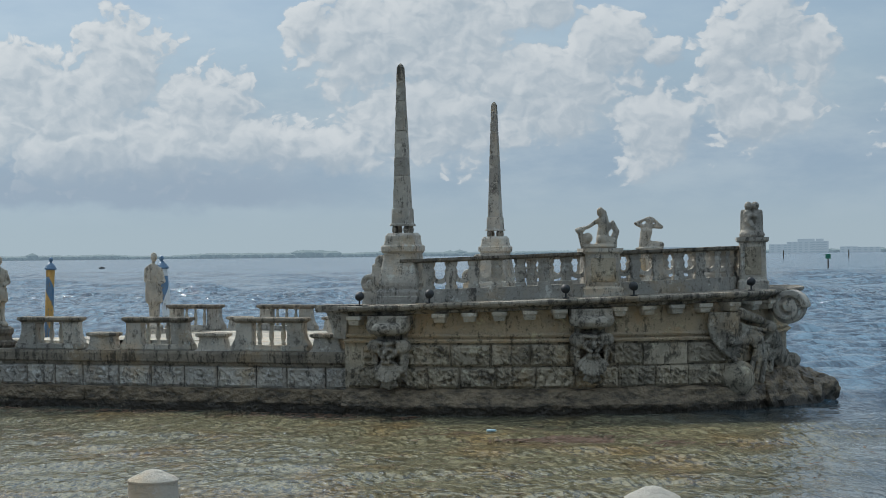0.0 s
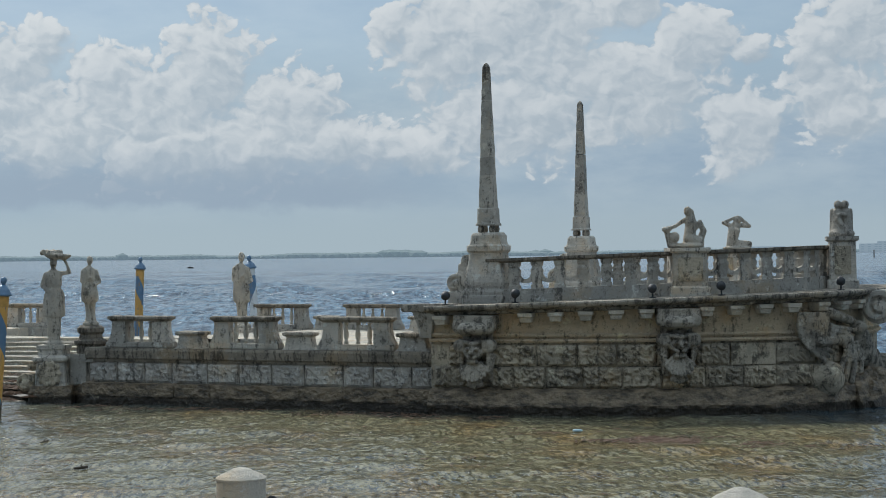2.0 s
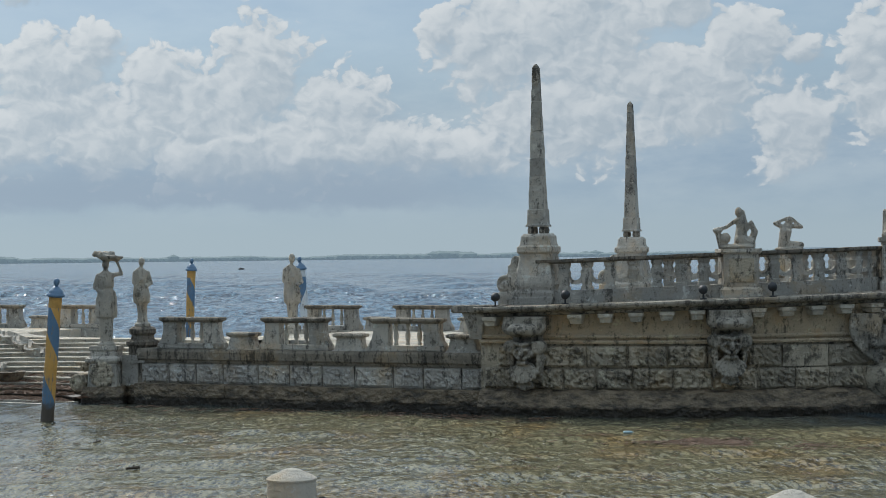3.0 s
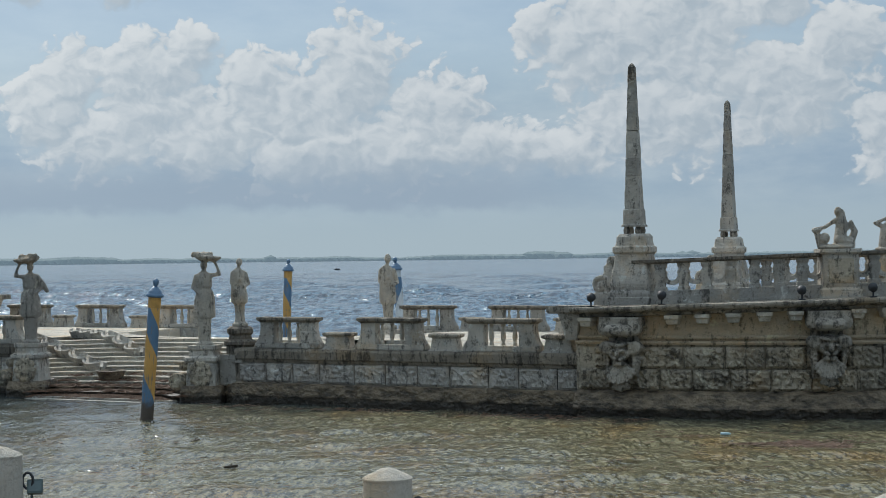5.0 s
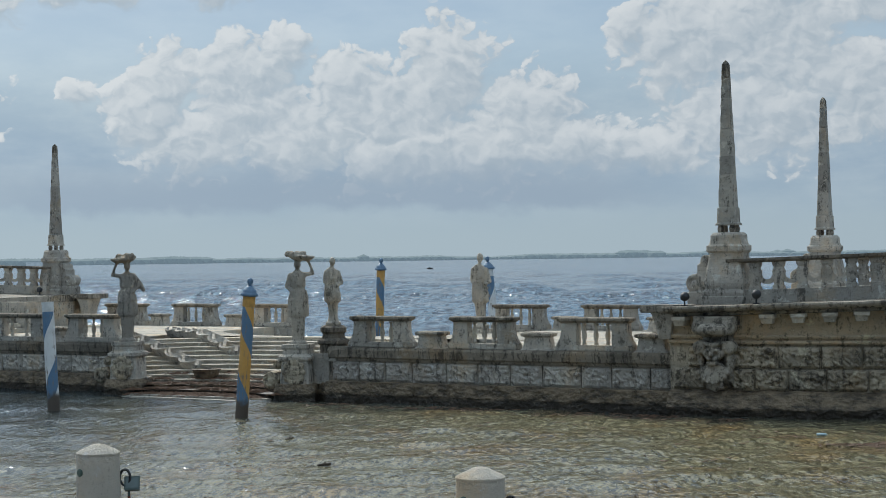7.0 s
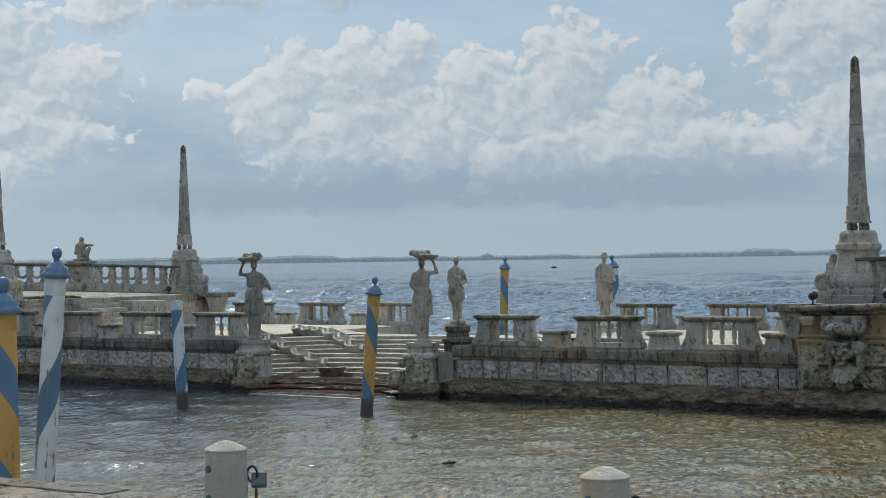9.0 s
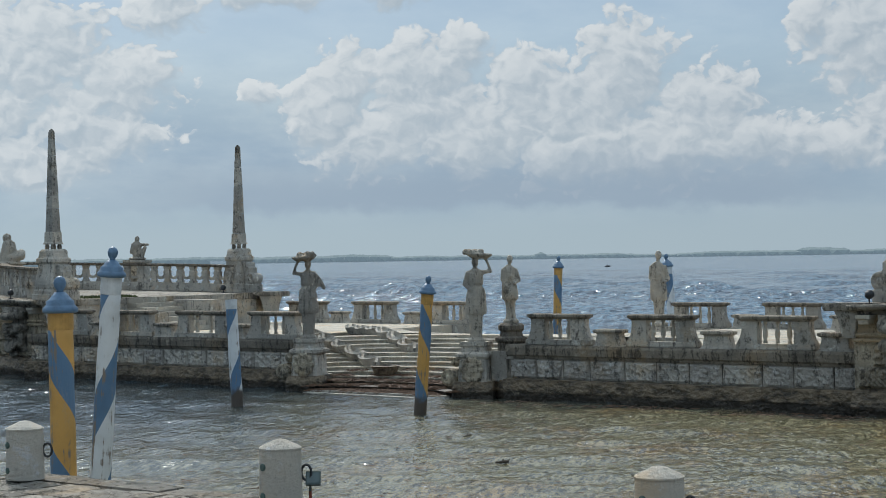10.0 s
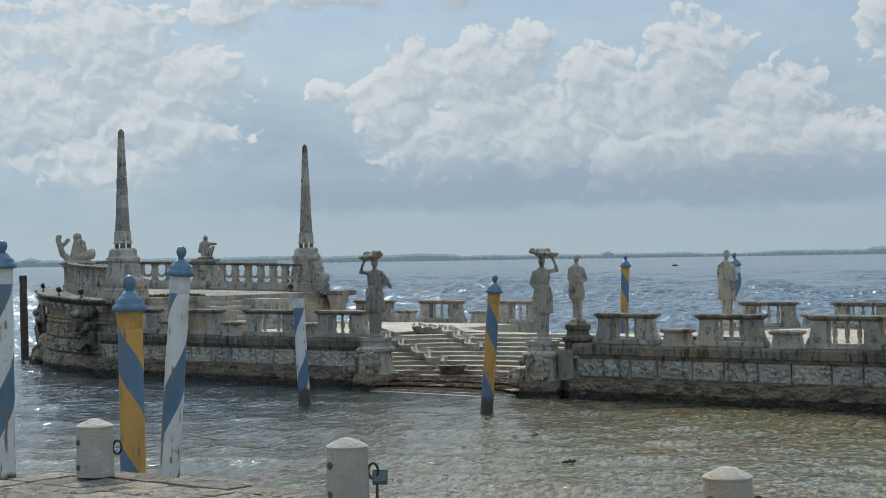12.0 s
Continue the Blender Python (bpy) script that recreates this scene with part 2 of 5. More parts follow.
def plain(name, col, rough=0.6, vary=0.3, metal=0.0, scale=6.0):
    m, g, b = material(name)
    p = where(g)
    n = g.noise(p, scale, 6.0, 0.6)
    dark = tuple(c * (1 - vary) for c in col)
    g.put(b.inputs["Base Color"], g.mix(g.steps(n, 0.3, 0.7), col, dark))
    b.inputs["Roughness"].default_value, b.inputs["Metallic"].default_value = rough, metal
    bump(g, b, n, 0.25, 0.01)
    return m


YELTOP = plain("yellow_paint", (0.60, 0.33, 0.085), 0.55, 0.3)
WHITETOP = plain("white_paint", (0.70, 0.71, 0.70), 0.55, 0.25)
CAPBLUE = plain("blue_gloss_paint", (0.12, 0.215, 0.33), 0.45, 0.35)
IRON = plain("black_iron", (0.025, 0.027, 0.03), 0.6, 0.4)
BRONZE = plain("green_bronze", (0.07, 0.12, 0.10), 0.6, 0.4)
OLDWOOD = plain("old_wood", (0.11, 0.085, 0.06), 0.85, 0.5)
LAMPGREEN = plain("lamp_green", (0.055, 0.09, 0.085), 0.5, 0.3)
LAMPGLASS = plain("lamp_glass", (0.10, 0.14, 0.14), 0.15, 0.2)
RUST = plain("rust", (0.22, 0.06, 0.03), 0.85, 0.4)
WEED = plain("brown_weed", (0.13, 0.065, 0.032), 0.8, 0.6, 0.0, 12.0)
MOSS = plain("green_moss", (0.09, 0.11, 0.035), 0.9, 0.5, 0.0, 12.0)


def haze_painted(name, col, air):
    """A far surface; its painted glow stands in for kilometres of bright moist air."""
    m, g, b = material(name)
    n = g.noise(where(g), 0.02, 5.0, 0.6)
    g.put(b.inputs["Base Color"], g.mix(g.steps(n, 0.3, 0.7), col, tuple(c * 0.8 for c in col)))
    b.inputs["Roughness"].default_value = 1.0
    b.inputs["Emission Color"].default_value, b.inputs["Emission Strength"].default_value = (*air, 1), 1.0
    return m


FARTREE = haze_painted("haze_glow_far_trees", (0.06, 0.075, 0.06), (0.13, 0.185, 0.23))
FARWALL = haze_painted("haze_glow_far_walls", (0.17, 0.17, 0.17), (0.19, 0.255, 0.31))
FARDARK = haze_painted("haze_glow_far_glass", (0.08, 0.09, 0.10), (0.18, 0.245, 0.30))
SIGN = plain("channel_sign_green", (0.03, 0.20, 0.12), 0.6, 0.2)
PLASTIC = plain("pale_blue_plastic", (0.45, 0.62, 0.68), 0.4, 0.2)


def water_material():
    m, g, b = material("bay_water")
    p = where(g)
    x, y, z = g.split(p)
    edge = g.noise(p, 0.09, 4.0, 0.6)
    # shallow weedy water between the quay and the barge, deep blue-grey beyond
    shallow = g.math("MULTIPLY", g.steps(g.math("MULTIPLY_ADD", edge, 6.0, y), -2.0, -5.0), g.steps(g.math("MULTIPLY_ADD", edge, 14.0, x), 2.0, 20.0))
    shallow = g.math("MULTIPLY", shallow, g.steps(g.math("MULTIPLY_ADD", edge, 5.0, x), 31.0, 25.0))
    n = g.N.new("ShaderNodeMapping")
    g.put(n.inputs[0], p)
    n.inputs["Rotation"].default_value = (0, 0, radians(-24))
    turned = n.outputs[0]
    # flecks of weed and leaf, and larger drifts of it
    fleck = g.noise(g.scaled(turned, (1.0, 0.28, 1.0)), 9.0, 7.0, 0.8)
    weed = g.mix(g.steps(fleck, 0.38, 0.60), (0.035, 0.034, 0.016), (0.25, 0.225, 0.135))
    drift = g.steps(g.noise(g.scaled(turned, (1.0, 0.7, 1.0)), 0.5, 8.0, 0.7), 0.47, 0.64)
    weed = g.mix(g.math("MULTIPLY", drift, 0.75), weed, g.mix(g.steps(fleck, 0.42, 0.58), (0.055, 0.035, 0.014), (0.27, 0.18, 0.075)))
    # wavelets drawn out along the wind
    bay = g.steps(g.math("ADD", y, g.steps(x, 22.0, 28.0, 0.0, 14.0)), 2.0, 8.0)
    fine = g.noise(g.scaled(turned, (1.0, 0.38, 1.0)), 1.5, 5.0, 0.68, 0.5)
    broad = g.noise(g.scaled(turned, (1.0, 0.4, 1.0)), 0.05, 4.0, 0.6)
    # bright and shaded faces of the wavelets, painted into the deep colour
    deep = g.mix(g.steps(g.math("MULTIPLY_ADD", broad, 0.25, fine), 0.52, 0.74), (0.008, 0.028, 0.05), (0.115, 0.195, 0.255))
    deep = g.mix(g.steps(y, 3.0, -5.0, 0.0, 0.8), deep, (0.022, 0.025, 0.022))
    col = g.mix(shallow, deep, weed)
    # white flecks: foam, and glitter of the sky painted in as colour
    foam_glints = g.steps(g.noise(g.scaled(turned, (1.0, 0.35, 1)), 11.0, 5.0, 0.8), 0.63, 0.67)
    col = g.mix(g.math("MULTIPLY", foam_glints, g.math("MULTIPLY_ADD", shallow, 0.55, 0.3)), col, (0.72, 0.70, 0.66))
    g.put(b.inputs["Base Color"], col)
    b.inputs["IOR"].default_value = 1.33
    g.put(b.inputs["Roughness"], g.math("MULTIPLY_ADD", bay, 0.05, g.math("MULTIPLY_ADD", shallow, 0.05, 0.06)))
    swell = g.noise(g.scaled(turned, (1.0, 0.45, 1.0)), 1.6, 3.0, 0.6, 0.3)
    chop = g.noise(g.scaled(turned, (1.0, 0.5, 1.0)), 3.6, 3.0, 0.6, 0.4)
    distant = g.noise(g.scaled(turned, (1.0, 0.12, 1.0)), 0.5, 4.0, 0.7)
    h = g.math("ADD", g.math("MULTIPLY", swell, 0.10), g.math("MULTIPLY", chop, 0.085))
    h = g.math("ADD", h, g.math("MULTIPLY_ADD", g.math("MULTIPLY", fine, bay), 0.06, g.math("MULTIPLY", distant, g.steps(y, 40.0, 110.0, 0.0, 1.3))))
    bump(g, b, h, 1.0, 1.0)
    return m


WATER = water_material()


# ---------------------------------------------------------------- mesh helpers
def mesh_ob(name, bm, mat, parent=None, label="", smooth=False):
    me = bpy.data.meshes.new(name)
    bm.to_mesh(me)
    bm.free()
    me.materials.append(mat)
    if smooth:
        me.polygons.foreach_set("use_smooth", [True] * len(me.polygons))
    ob = new(name, me)
    if parent:
        ob.parent = parent
    if label:
        ob["label"] = label
    return ob


part = mesh_ob


def thing(name, x, y, z, rz=0, label="", category="", group="", kind=""):
    e = new(name)
    e.matrix_basis = pose(x, y, z, 0, 0, rz)
    return tagged(e, label, category, group, kind)


def box(bm, x0, x1, y0, y1, z0, z1, bev=0.0, m=Matrix()):
    g = bmesh.ops.create_cube(bm, size=1)
    bmesh.ops.transform(bm, matrix=m @ Matrix.LocRotScale(((x0 + x1) / 2, (y0 + y1) / 2, (z0 + z1) / 2), None, (x1 - x0, y1 - y0, z1 - z0)), verts=g["verts"])
    if bev:
        es = list({e for v in g["verts"] for e in v.link_edges})
        bmesh.ops.bevel(bm, geom=es, offset=bev, segments=2, affect="EDGES")
    return bm


def rings_to_faces(bm, rings, closed=True):
    n = len(rings[0])
    for a, b in zip(rings, rings[1:]):
        for i in range(n):
            bm.faces.new((a[i], a[(i + 1) % n], b[(i + 1) % n], b[i]))
    if closed:
        bm.faces.new(rings[0][::-1])
        bm.faces.new(rings[-1])
    return bm


def lathe(bm, prof, segs=20, m=Matrix(), sx=1.0, sy=1.0):
    return rings_to_faces(bm, [[bm.verts.new(m @ Vector((sx * r * math.cos(2 * math.pi * i / segs), sy * r * math.sin(2 * math.pi * i / segs), z))) for i in range(segs)] for r, z in prof])


def square_loft(bm, prof, m=Matrix()):
    """Stacked square sections (half width x, half width y, z) with cut corners."""
    c = 0.9
    corners = ((-c, -1), (c, -1), (1, -c), (1, c), (c, 1), (-c, 1), (-1, c), (-1, -c))
    return rings_to_faces(bm, [[bm.verts.new(m @ Vector((sx * a, sy * b, z))) for sx, sy in corners] for a, b, z in prof])


def strip(bm, path, section):
    """Sweeps a closed section of (out, z) along path points (x, y, z, nx, ny)."""
    rings_to_faces(bm, [[bm.verts.new((x + nx * o, y + ny * o, z + h)) for o, h in section] for x, y, z, nx, ny in path])
    bmesh.ops.recalc_face_normals(bm, faces=bm.faces[:])
    return bm


def worn(bm, amount, scale=2.0, seed=0.0):
    """Uneven, weathered edges."""
    for v in bm.verts:
        v.co += noise.noise_vector(v.co * scale + Vector((seed, 3.1 * seed, 0))) * amount
    return bm


def cap(bm, a, b, r0, r1, segs=10):
    """A limb with round ends from a to b."""
    a, b = Vector(a), Vector(b)
    d = b - a
    l = max(d.length, 1e-4)
    m = Matrix.Translation(a) @ d.to_track_quat("Z", "Y").to_matrix().to_4x4()
    prof = [(r0 * 0.05, -r0), (r0 * 0.6, -r0 * 0.8), (r0 * 0.95, -r0 * 0.3), (r1 * 0.95, l + r1 * 0.3), (r1 * 0.6, l + r1 * 0.8), (r1 * 0.05, l + r1)]
    return lathe(bm, prof, segs, m)


def ball(bm, c, rx, ry=None, rz=None):
    g = bmesh.ops.create_icosphere(bm, subdivisions=2, radius=1)
    bmesh.ops.transform(bm, matrix=Matrix.LocRotScale(c, None, (rx, ry or rx, rz or rx)), verts=g["verts"])
    return bm


def volute(bm, r, width, turns=1.6, thick=0.3, m=Matrix()):
    """A carved scroll: a spiral band in the xz plane, width along y."""
    n = int(26 * turns)
    rings = []
    for i in range(n + 1):
        a = 2 * math.pi * turns * i / n
        rr = r * (1 - 0.8 * i / n)
        t = thick * r * (1 - 0.6 * i / n)
        rings.append([bm.verts.new(m @ Vector((q * math.cos(a), w, q * math.sin(a)))) for q, w in ((rr, -width / 2), (rr, width / 2), (rr - t, width / 2), (rr - t, -width / 2))])
    rings_to_faces(bm, rings)
    lathe(bm, [(r * 0.22, -width * 0.55), (r * 0.22, width * 0.55)], 12, m @ Matrix.Rotation(math.pi / 2, 4, "X"))
    lathe(bm, [(r * 0.82, -width * 0.38), (r * 0.82, width * 0.38)], 20, m @ Matrix.Rotation(math.pi / 2, 4, "X"))
    return bm


def fused(ob, voxel=0.03):
    """Melts overlapping solids into one carved, slightly worn surface."""
    r = ob.modifiers.new("melt", "REMESH")
    r.mode, r.voxel_size, r.use_smooth_shade = "VOXEL", voxel, True
    s = ob.modifiers.new("soften", "SMOOTH")
    s.factor, s.iterations = 0.5, 1
    return ob


def statue(name, bm, x, y, z, rz, label, category="statue", mat=None, voxel=0.028):
    bmesh.ops.recalc_face_normals(bm, faces=bm.faces[:])
    ob = fused(mesh_ob(name, bm, mat or STATUE), voxel)
    ob.matrix_basis = pose(x, y, z, 0, 0, rz)
    return tagged(ob, label, category)


# ---------------------------------------------------------------- water and distance
def spread(lo, hi, step, before, after, reach=4600.0):
    """Even steps from lo to hi, then ever longer ones out to the reach on both sides."""
    def grow(rate):
        out, d, w = [], 0.0, step
        while d < reach:
            w *= rate
            d += w
            out.append(d)
        return out

    mid = list(np.arange(lo, hi, step))
    return np.array([lo - d for d in grow(before)[::-1]] + mid + [mid[-1] + d for d in grow(after)])


def water_sheet():
    """One sheet of water to the horizon, with wind waves as far as they can be told apart."""
    xs, ys = spread(-100.0, 34.0, 0.24, 1.05, 1.16), spread(-29.0, 95.0, 0.21, 1.16, 1.035)
    X, Y = np.meshgrid(xs, ys)
    Z = np.zeros_like(X)
    rs = np.random.RandomState(7)
    # open bay outside the hull, a sheltered basin between hull and quay
    open_bay = np.clip((Y - 6.0) / 5.0, 0, 1) + np.clip((np.abs(X - 0.5) - 22.0) / 5.0, 0, 1) * np.clip((Y + 10.0) / 8.0, 0, 1)
    open_bay = np.clip(open_bay, 0, 1)
    coarse = np.maximum(*np.meshgrid(np.gradient(xs), np.gradient(ys)))
    away = np.clip((np.hypot(X, Y) - 70.0) / 80.0, 0, 1) * open_bay
    for i in range(64):
        length = 0.8 * 1.042 ** i if i < 44 else 5.0 * 1.1 ** (i - 44)
        a = radians(118) + rs.normal(0, 0.75)
        k = 2 * math.pi / length
        steep = 0.034 + 0.034 * open_bay if length < 2.6 else 0.012 + 0.046 * open_bay
        if i > 43:
            steep = 0.06 * away
        steep = steep * np.clip(length / (2.5 * coarse) - 1.0, 0, 1)
        phase = k * (X * math.cos(a) + Y * math.sin(a)) + rs.uniform(0, 6.28)
        patch = 0.55 + 0.45 * np.sin(0.11 * (X * math.sin(a * 3) + 1.7 * Y * math.cos(a * 2)) + i)
        Z += np.sin(phase + 0.5 * np.sin(phase * 0.37 + i)) * steep / k * patch
    n, m = X.shape
    co = np.stack([X, Y, Z], axis=-1).reshape(-1, 3)
    idx = np.arange(n * m).reshape(n, m)
    quads = np.stack([idx[:-1, :-1], idx[:-1, 1:], idx[1:, 1:], idx[1:, :-1]], axis=-1).reshape(-1, 4)
    me = bpy.data.meshes.new("water")
    me.vertices.add(len(co))
    me.vertices.foreach_set("co", co.ravel())
    me.loops.add(quads.size)
    me.loops.foreach_set("vertex_index", quads.ravel().astype(np.int32))
    me.polygons.add(len(quads))
    me.polygons.foreach_set("loop_start", np.arange(0, quads.size, 4, dtype=np.int32))
    me.update(calc_edges=True)
    me.polygons.foreach_set("use_smooth", [True] * len(quads))
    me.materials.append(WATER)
    tagged(new("water", me), "rippled blue-grey bay water, brown and weedy near the quay", "water", kind="structure")


water_sheet()


def on_bearing(deg, dist):
    return EYE[0] - math.sin(radians(deg)) * dist, EYE[1] + math.cos(radians(deg)) * dist


def far_shore():
    """A low wooded shore three kilometres off, with an uneven top of tree clumps."""
    bm = bmesh.new()
    rnd = random.Random(4)
    a = 2.0
    while a < 56.0:
        n = noise.noise(Vector((a * 0.55, 0.3, 0)))
        h = 7.0 + 3.0 * n + rnd.uniform(-0.4, 0.6)
        if 22.4 < a < 23.8:
            h += 3.5
        if a > 38:
            h += 3.5
        if a < 9.5:
            h -= 1.0
        if rnd.random() < 0.015:
            h += 3.5
        x, y = on_bearing(a, 3000 + rnd.uniform(-25, 25))
        w = rnd.uniform(12, 22)
        g = bmesh.ops.create_icosphere(bm, subdivisions=1, radius=1)
        bmesh.ops.transform(bm, matrix=Matrix.LocRotScale((x, y, h * 0.45), Euler((0, 0, rnd.uniform(0, 3))), (w, w, h * 0.75)), verts=g["verts"])
        a += 0.11
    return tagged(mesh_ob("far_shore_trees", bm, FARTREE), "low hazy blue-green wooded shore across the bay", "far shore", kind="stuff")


far_shore()
bm = bmesh.new()
for i in range(110):
    a0, a1 = 1.5 + i * 0.5, 2.0 + i * 0.5
    p, q = on_bearing(a0, 3030), on_bearing(a1, 3030)
    vs = [bm.verts.new((*p, -1)), bm.verts.new((*q, -1)), bm.verts.new((*q, 4.0 + noise.noise(Vector((a1, 0, 5))))), bm.verts.new((*p, 4.0 + noise.noise(Vector((a0, 0, 5)))))]
    bm.faces.new(vs)
r = bmesh.ops.solidify(bm, geom=bm.faces[:], thickness=30)
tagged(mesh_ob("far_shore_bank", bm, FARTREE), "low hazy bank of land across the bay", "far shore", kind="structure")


def far_block(deg, wide, high, floors, step=0.0):
    """A pale apartment block on the far shore, with rows of windows."""
    x, y = on_bearing(deg, 2940)
    t = thing("apartment_building", x, y, 0, deg, "pale hazy apartment block on the far shore", "building", "far buildings")
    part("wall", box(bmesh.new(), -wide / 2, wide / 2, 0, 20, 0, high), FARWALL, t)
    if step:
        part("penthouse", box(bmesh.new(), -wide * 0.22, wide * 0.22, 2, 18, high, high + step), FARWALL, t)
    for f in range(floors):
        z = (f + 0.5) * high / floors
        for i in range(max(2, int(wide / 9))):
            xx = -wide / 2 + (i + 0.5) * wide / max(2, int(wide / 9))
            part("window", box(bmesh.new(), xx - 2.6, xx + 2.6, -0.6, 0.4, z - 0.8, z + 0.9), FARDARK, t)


far_block(7.25, 34, 15, 4)
far_block(6.35, 66, 19, 5, 5.0)
far_block(5.9, 30, 20, 5, 4.0)
far_block(4.95, 30, 10, 3)
far_block(4.3, 40, 9, 3)
far_block(10.6, 60, 12, 3)
far_block(13.3, 26, 10, 3)
far_block(48.6, 26, 7, 2)
far_block(43.8, 30, 6, 2)

t = thing("channel_marker", *on_bearing(5.63, 330), 0, 5.6, "green square channel marker on a dark pile", "channel marker")
part("pile", lathe(bmesh.new(), [(0.16, -2), (0.14, 2.4)], 10), OLDWOOD, t)
part("board", box(bmesh.new(), -0.5, 0.5, -0.32, -0.22, 2.0, 2.9, 0.03), SIGN, t, "green board")
for deg, d in ((9.45, 700), (7.1, 800), (4.95, 800)):
    tagged(mesh_ob("pile", lathe(bmesh.new(), [(0.25, -2), (0.25, 3.6), (0.15, 3.8)], 8, Matrix.Translation((*on_bearing(deg, d), 0))), OLDWOOD), "dark timber pile standing far out in the bay", "pile", "far piles")
t = thing("rowing_boat", *on_bearing(30.4, 560), 0, 40, "small dark boat far out on the bay", "boat")
bm = bmesh.new()
ball(bm, (0, 0, 0.2), 1.1, 0.4, 0.3)
part("boat_hull", bm, IRON, t, smooth=True)
bm = bmesh.new()
cap(bm, (-0.2, 0, 0.35), (-0.2, 0, 0.6), 0.15, 0.12)
part("engine_cover", bm, IRON, t)

# ---------------------------------------------------------------- the barge: hull
def sheer(x):
    return 0.28 * max(0.0, (abs(x) - 14.2) / 9.4)


def hull_half(x, s):
    return 6.3 - 0.048 * max(0.0, x - 14.8) ** 2 if s > 0 else 5.5 - 0.058 * max(0.0, x - 14.0) ** 2


def bow_path(s, inset=0.0, start=13.95):
    """Outline of one bow at the hull wall, near side first, round the stem to the far side."""
    end = 22.05 if s > 0 else 21.4
    n = 22
    half = [(start + (end - start) * i / n, hull_half(start + (end - start) * i / n, s)) for i in range(n + 1)]
    x0, y0 = half[-1]
    half += [(x0 + 1.1 * math.sin(a), y0 * math.cos(a)) for a in (0.4, 0.8, 1.2)]
    pts = [(x, -y) for x, y in half] + [(x0 + 1.1, 0.0)] + [(x, y) for x, y in half[::-1]]
    res = []
    for i, (x, y) in enumerate(pts):
        a, b = pts[max(0, i - 1)], pts[min(len(pts) - 1, i + 1)]
        dx, dy = b[0] - a[0], b[1] - a[1]
        l = math.hypot(dx, dy)
        nx, ny = dy / l, -dx / l
        res.append(((x - nx * inset) * s, y - ny * inset, sheer(x), nx * s, ny))
    return res


def lengths(p):
    acc = [0.0]
    for a, b in zip(p, p[1:]):
        acc.append(acc[-1] + math.hypot(b[0] - a[0], b[1] - a[1]))
    return acc


def at_length(p, acc, d):
    for i in range(len(p) - 1):
        if acc[i + 1] >= d or i == len(p) - 2:
            k = (d - acc[i]) / max(1e-6, acc[i + 1] - acc[i])
            return [u + (v - u) * k for u, v in zip(p[i], p[i + 1])]


def at_x(p, x):
    """The length along the near side of a path at which it reaches x."""
    acc = lengths(p)
    for i in range(len(p) - 1):
        if min(p[i][0], p[i + 1][0]) <= x <= max(p[i][0], p[i + 1][0]) and p[i][1] < 0:
            return acc[i] + (acc[i + 1] - acc[i]) * (x - p[i][0]) / (p[i + 1][0] - p[i][0])
    return 0.0


barge = thing("stone_barge", 0, 0, 0, label="weathered grey and ochre coral stone barge standing in the bay", category="stone barge")


def rough_block(seed):
    """A unit block, x along the wall, front face towards -y, hacked rough."""
    bm = bmesh.new()
    nx, nz = 14, 8
    grid = []
    for j in range(nz + 1):
        row = []
        for i in range(nx + 1):
            e = (i in (0, nx)) or (j in (0, nz))
            d = 0.1 * noise.noise(Vector((i * 2.1, j * 1.7, seed))) if e else -0.8 - 0.9 * noise.noise(Vector((i * 0.55 + seed * 7.7, j * 1.15 + i * 0.2, seed))) - 0.7 * noise.noise(Vector((i * 1.3 + seed, j * 2.1, seed)))
            row.append(bm.verts.new((-0.5 + i / nx, d, -0.5 + j / nz)))
        grid.append(row)
    for j in range(nz):
        for i in range(nx):
            bm.faces.new((grid[j][i], grid[j][i + 1], grid[j + 1][i + 1], grid[j + 1][i]))
    rim = grid[0] + [r[-1] for r in grid[1:]] + grid[-1][-2::-1] + [r[0] for r in grid[-2:0:-1]]
    back = [bm.verts.new((v.co.x, 1.0, v.co.z)) for v in rim]
    for i in range(len(rim)):
        bm.faces.new((rim[i], back[i], back[(i + 1) % len(rim)], rim[(i + 1) % len(rim)]))
    me = bpy.data.meshes.new("block")
    bmesh.ops.recalc_face_normals(bm, faces=bm.faces[:])
    bm.to_mesh(me)
    bm.free()
    return me


BLOCKS = [rough_block(i) for i in range(6)]
WHITE_BLOCKS = [rough_block(i + 10) for i in range(4)]
SMOOTH = bpy.data.meshes.new("block")
bm = box(bmesh.new(), -0.5, 0.5, -0.35, 1.0, -0.5, 0.5)
bm.to_mesh(SMOOTH)
bm.free()
SMOOTH.materials.append(BLOCK)
for me in BLOCKS:
    me.materials.append(BLOCK)
for me in WHITE_BLOCKS:
    me.materials.append(WHITISH)


def lay_block(parent, me, x, y, z, ang, length, height, proud=0.05):
    ob = new("block", me)
    ob.parent = parent
    ob.matrix_basis = Matrix.Translation((x, y, z)) @ Matrix.Rotation(ang, 4, "Z") @ Matrix.Diagonal((length, proud, height, 1))
    return ob


MASKS = (15.15, 19.45, -15.2)


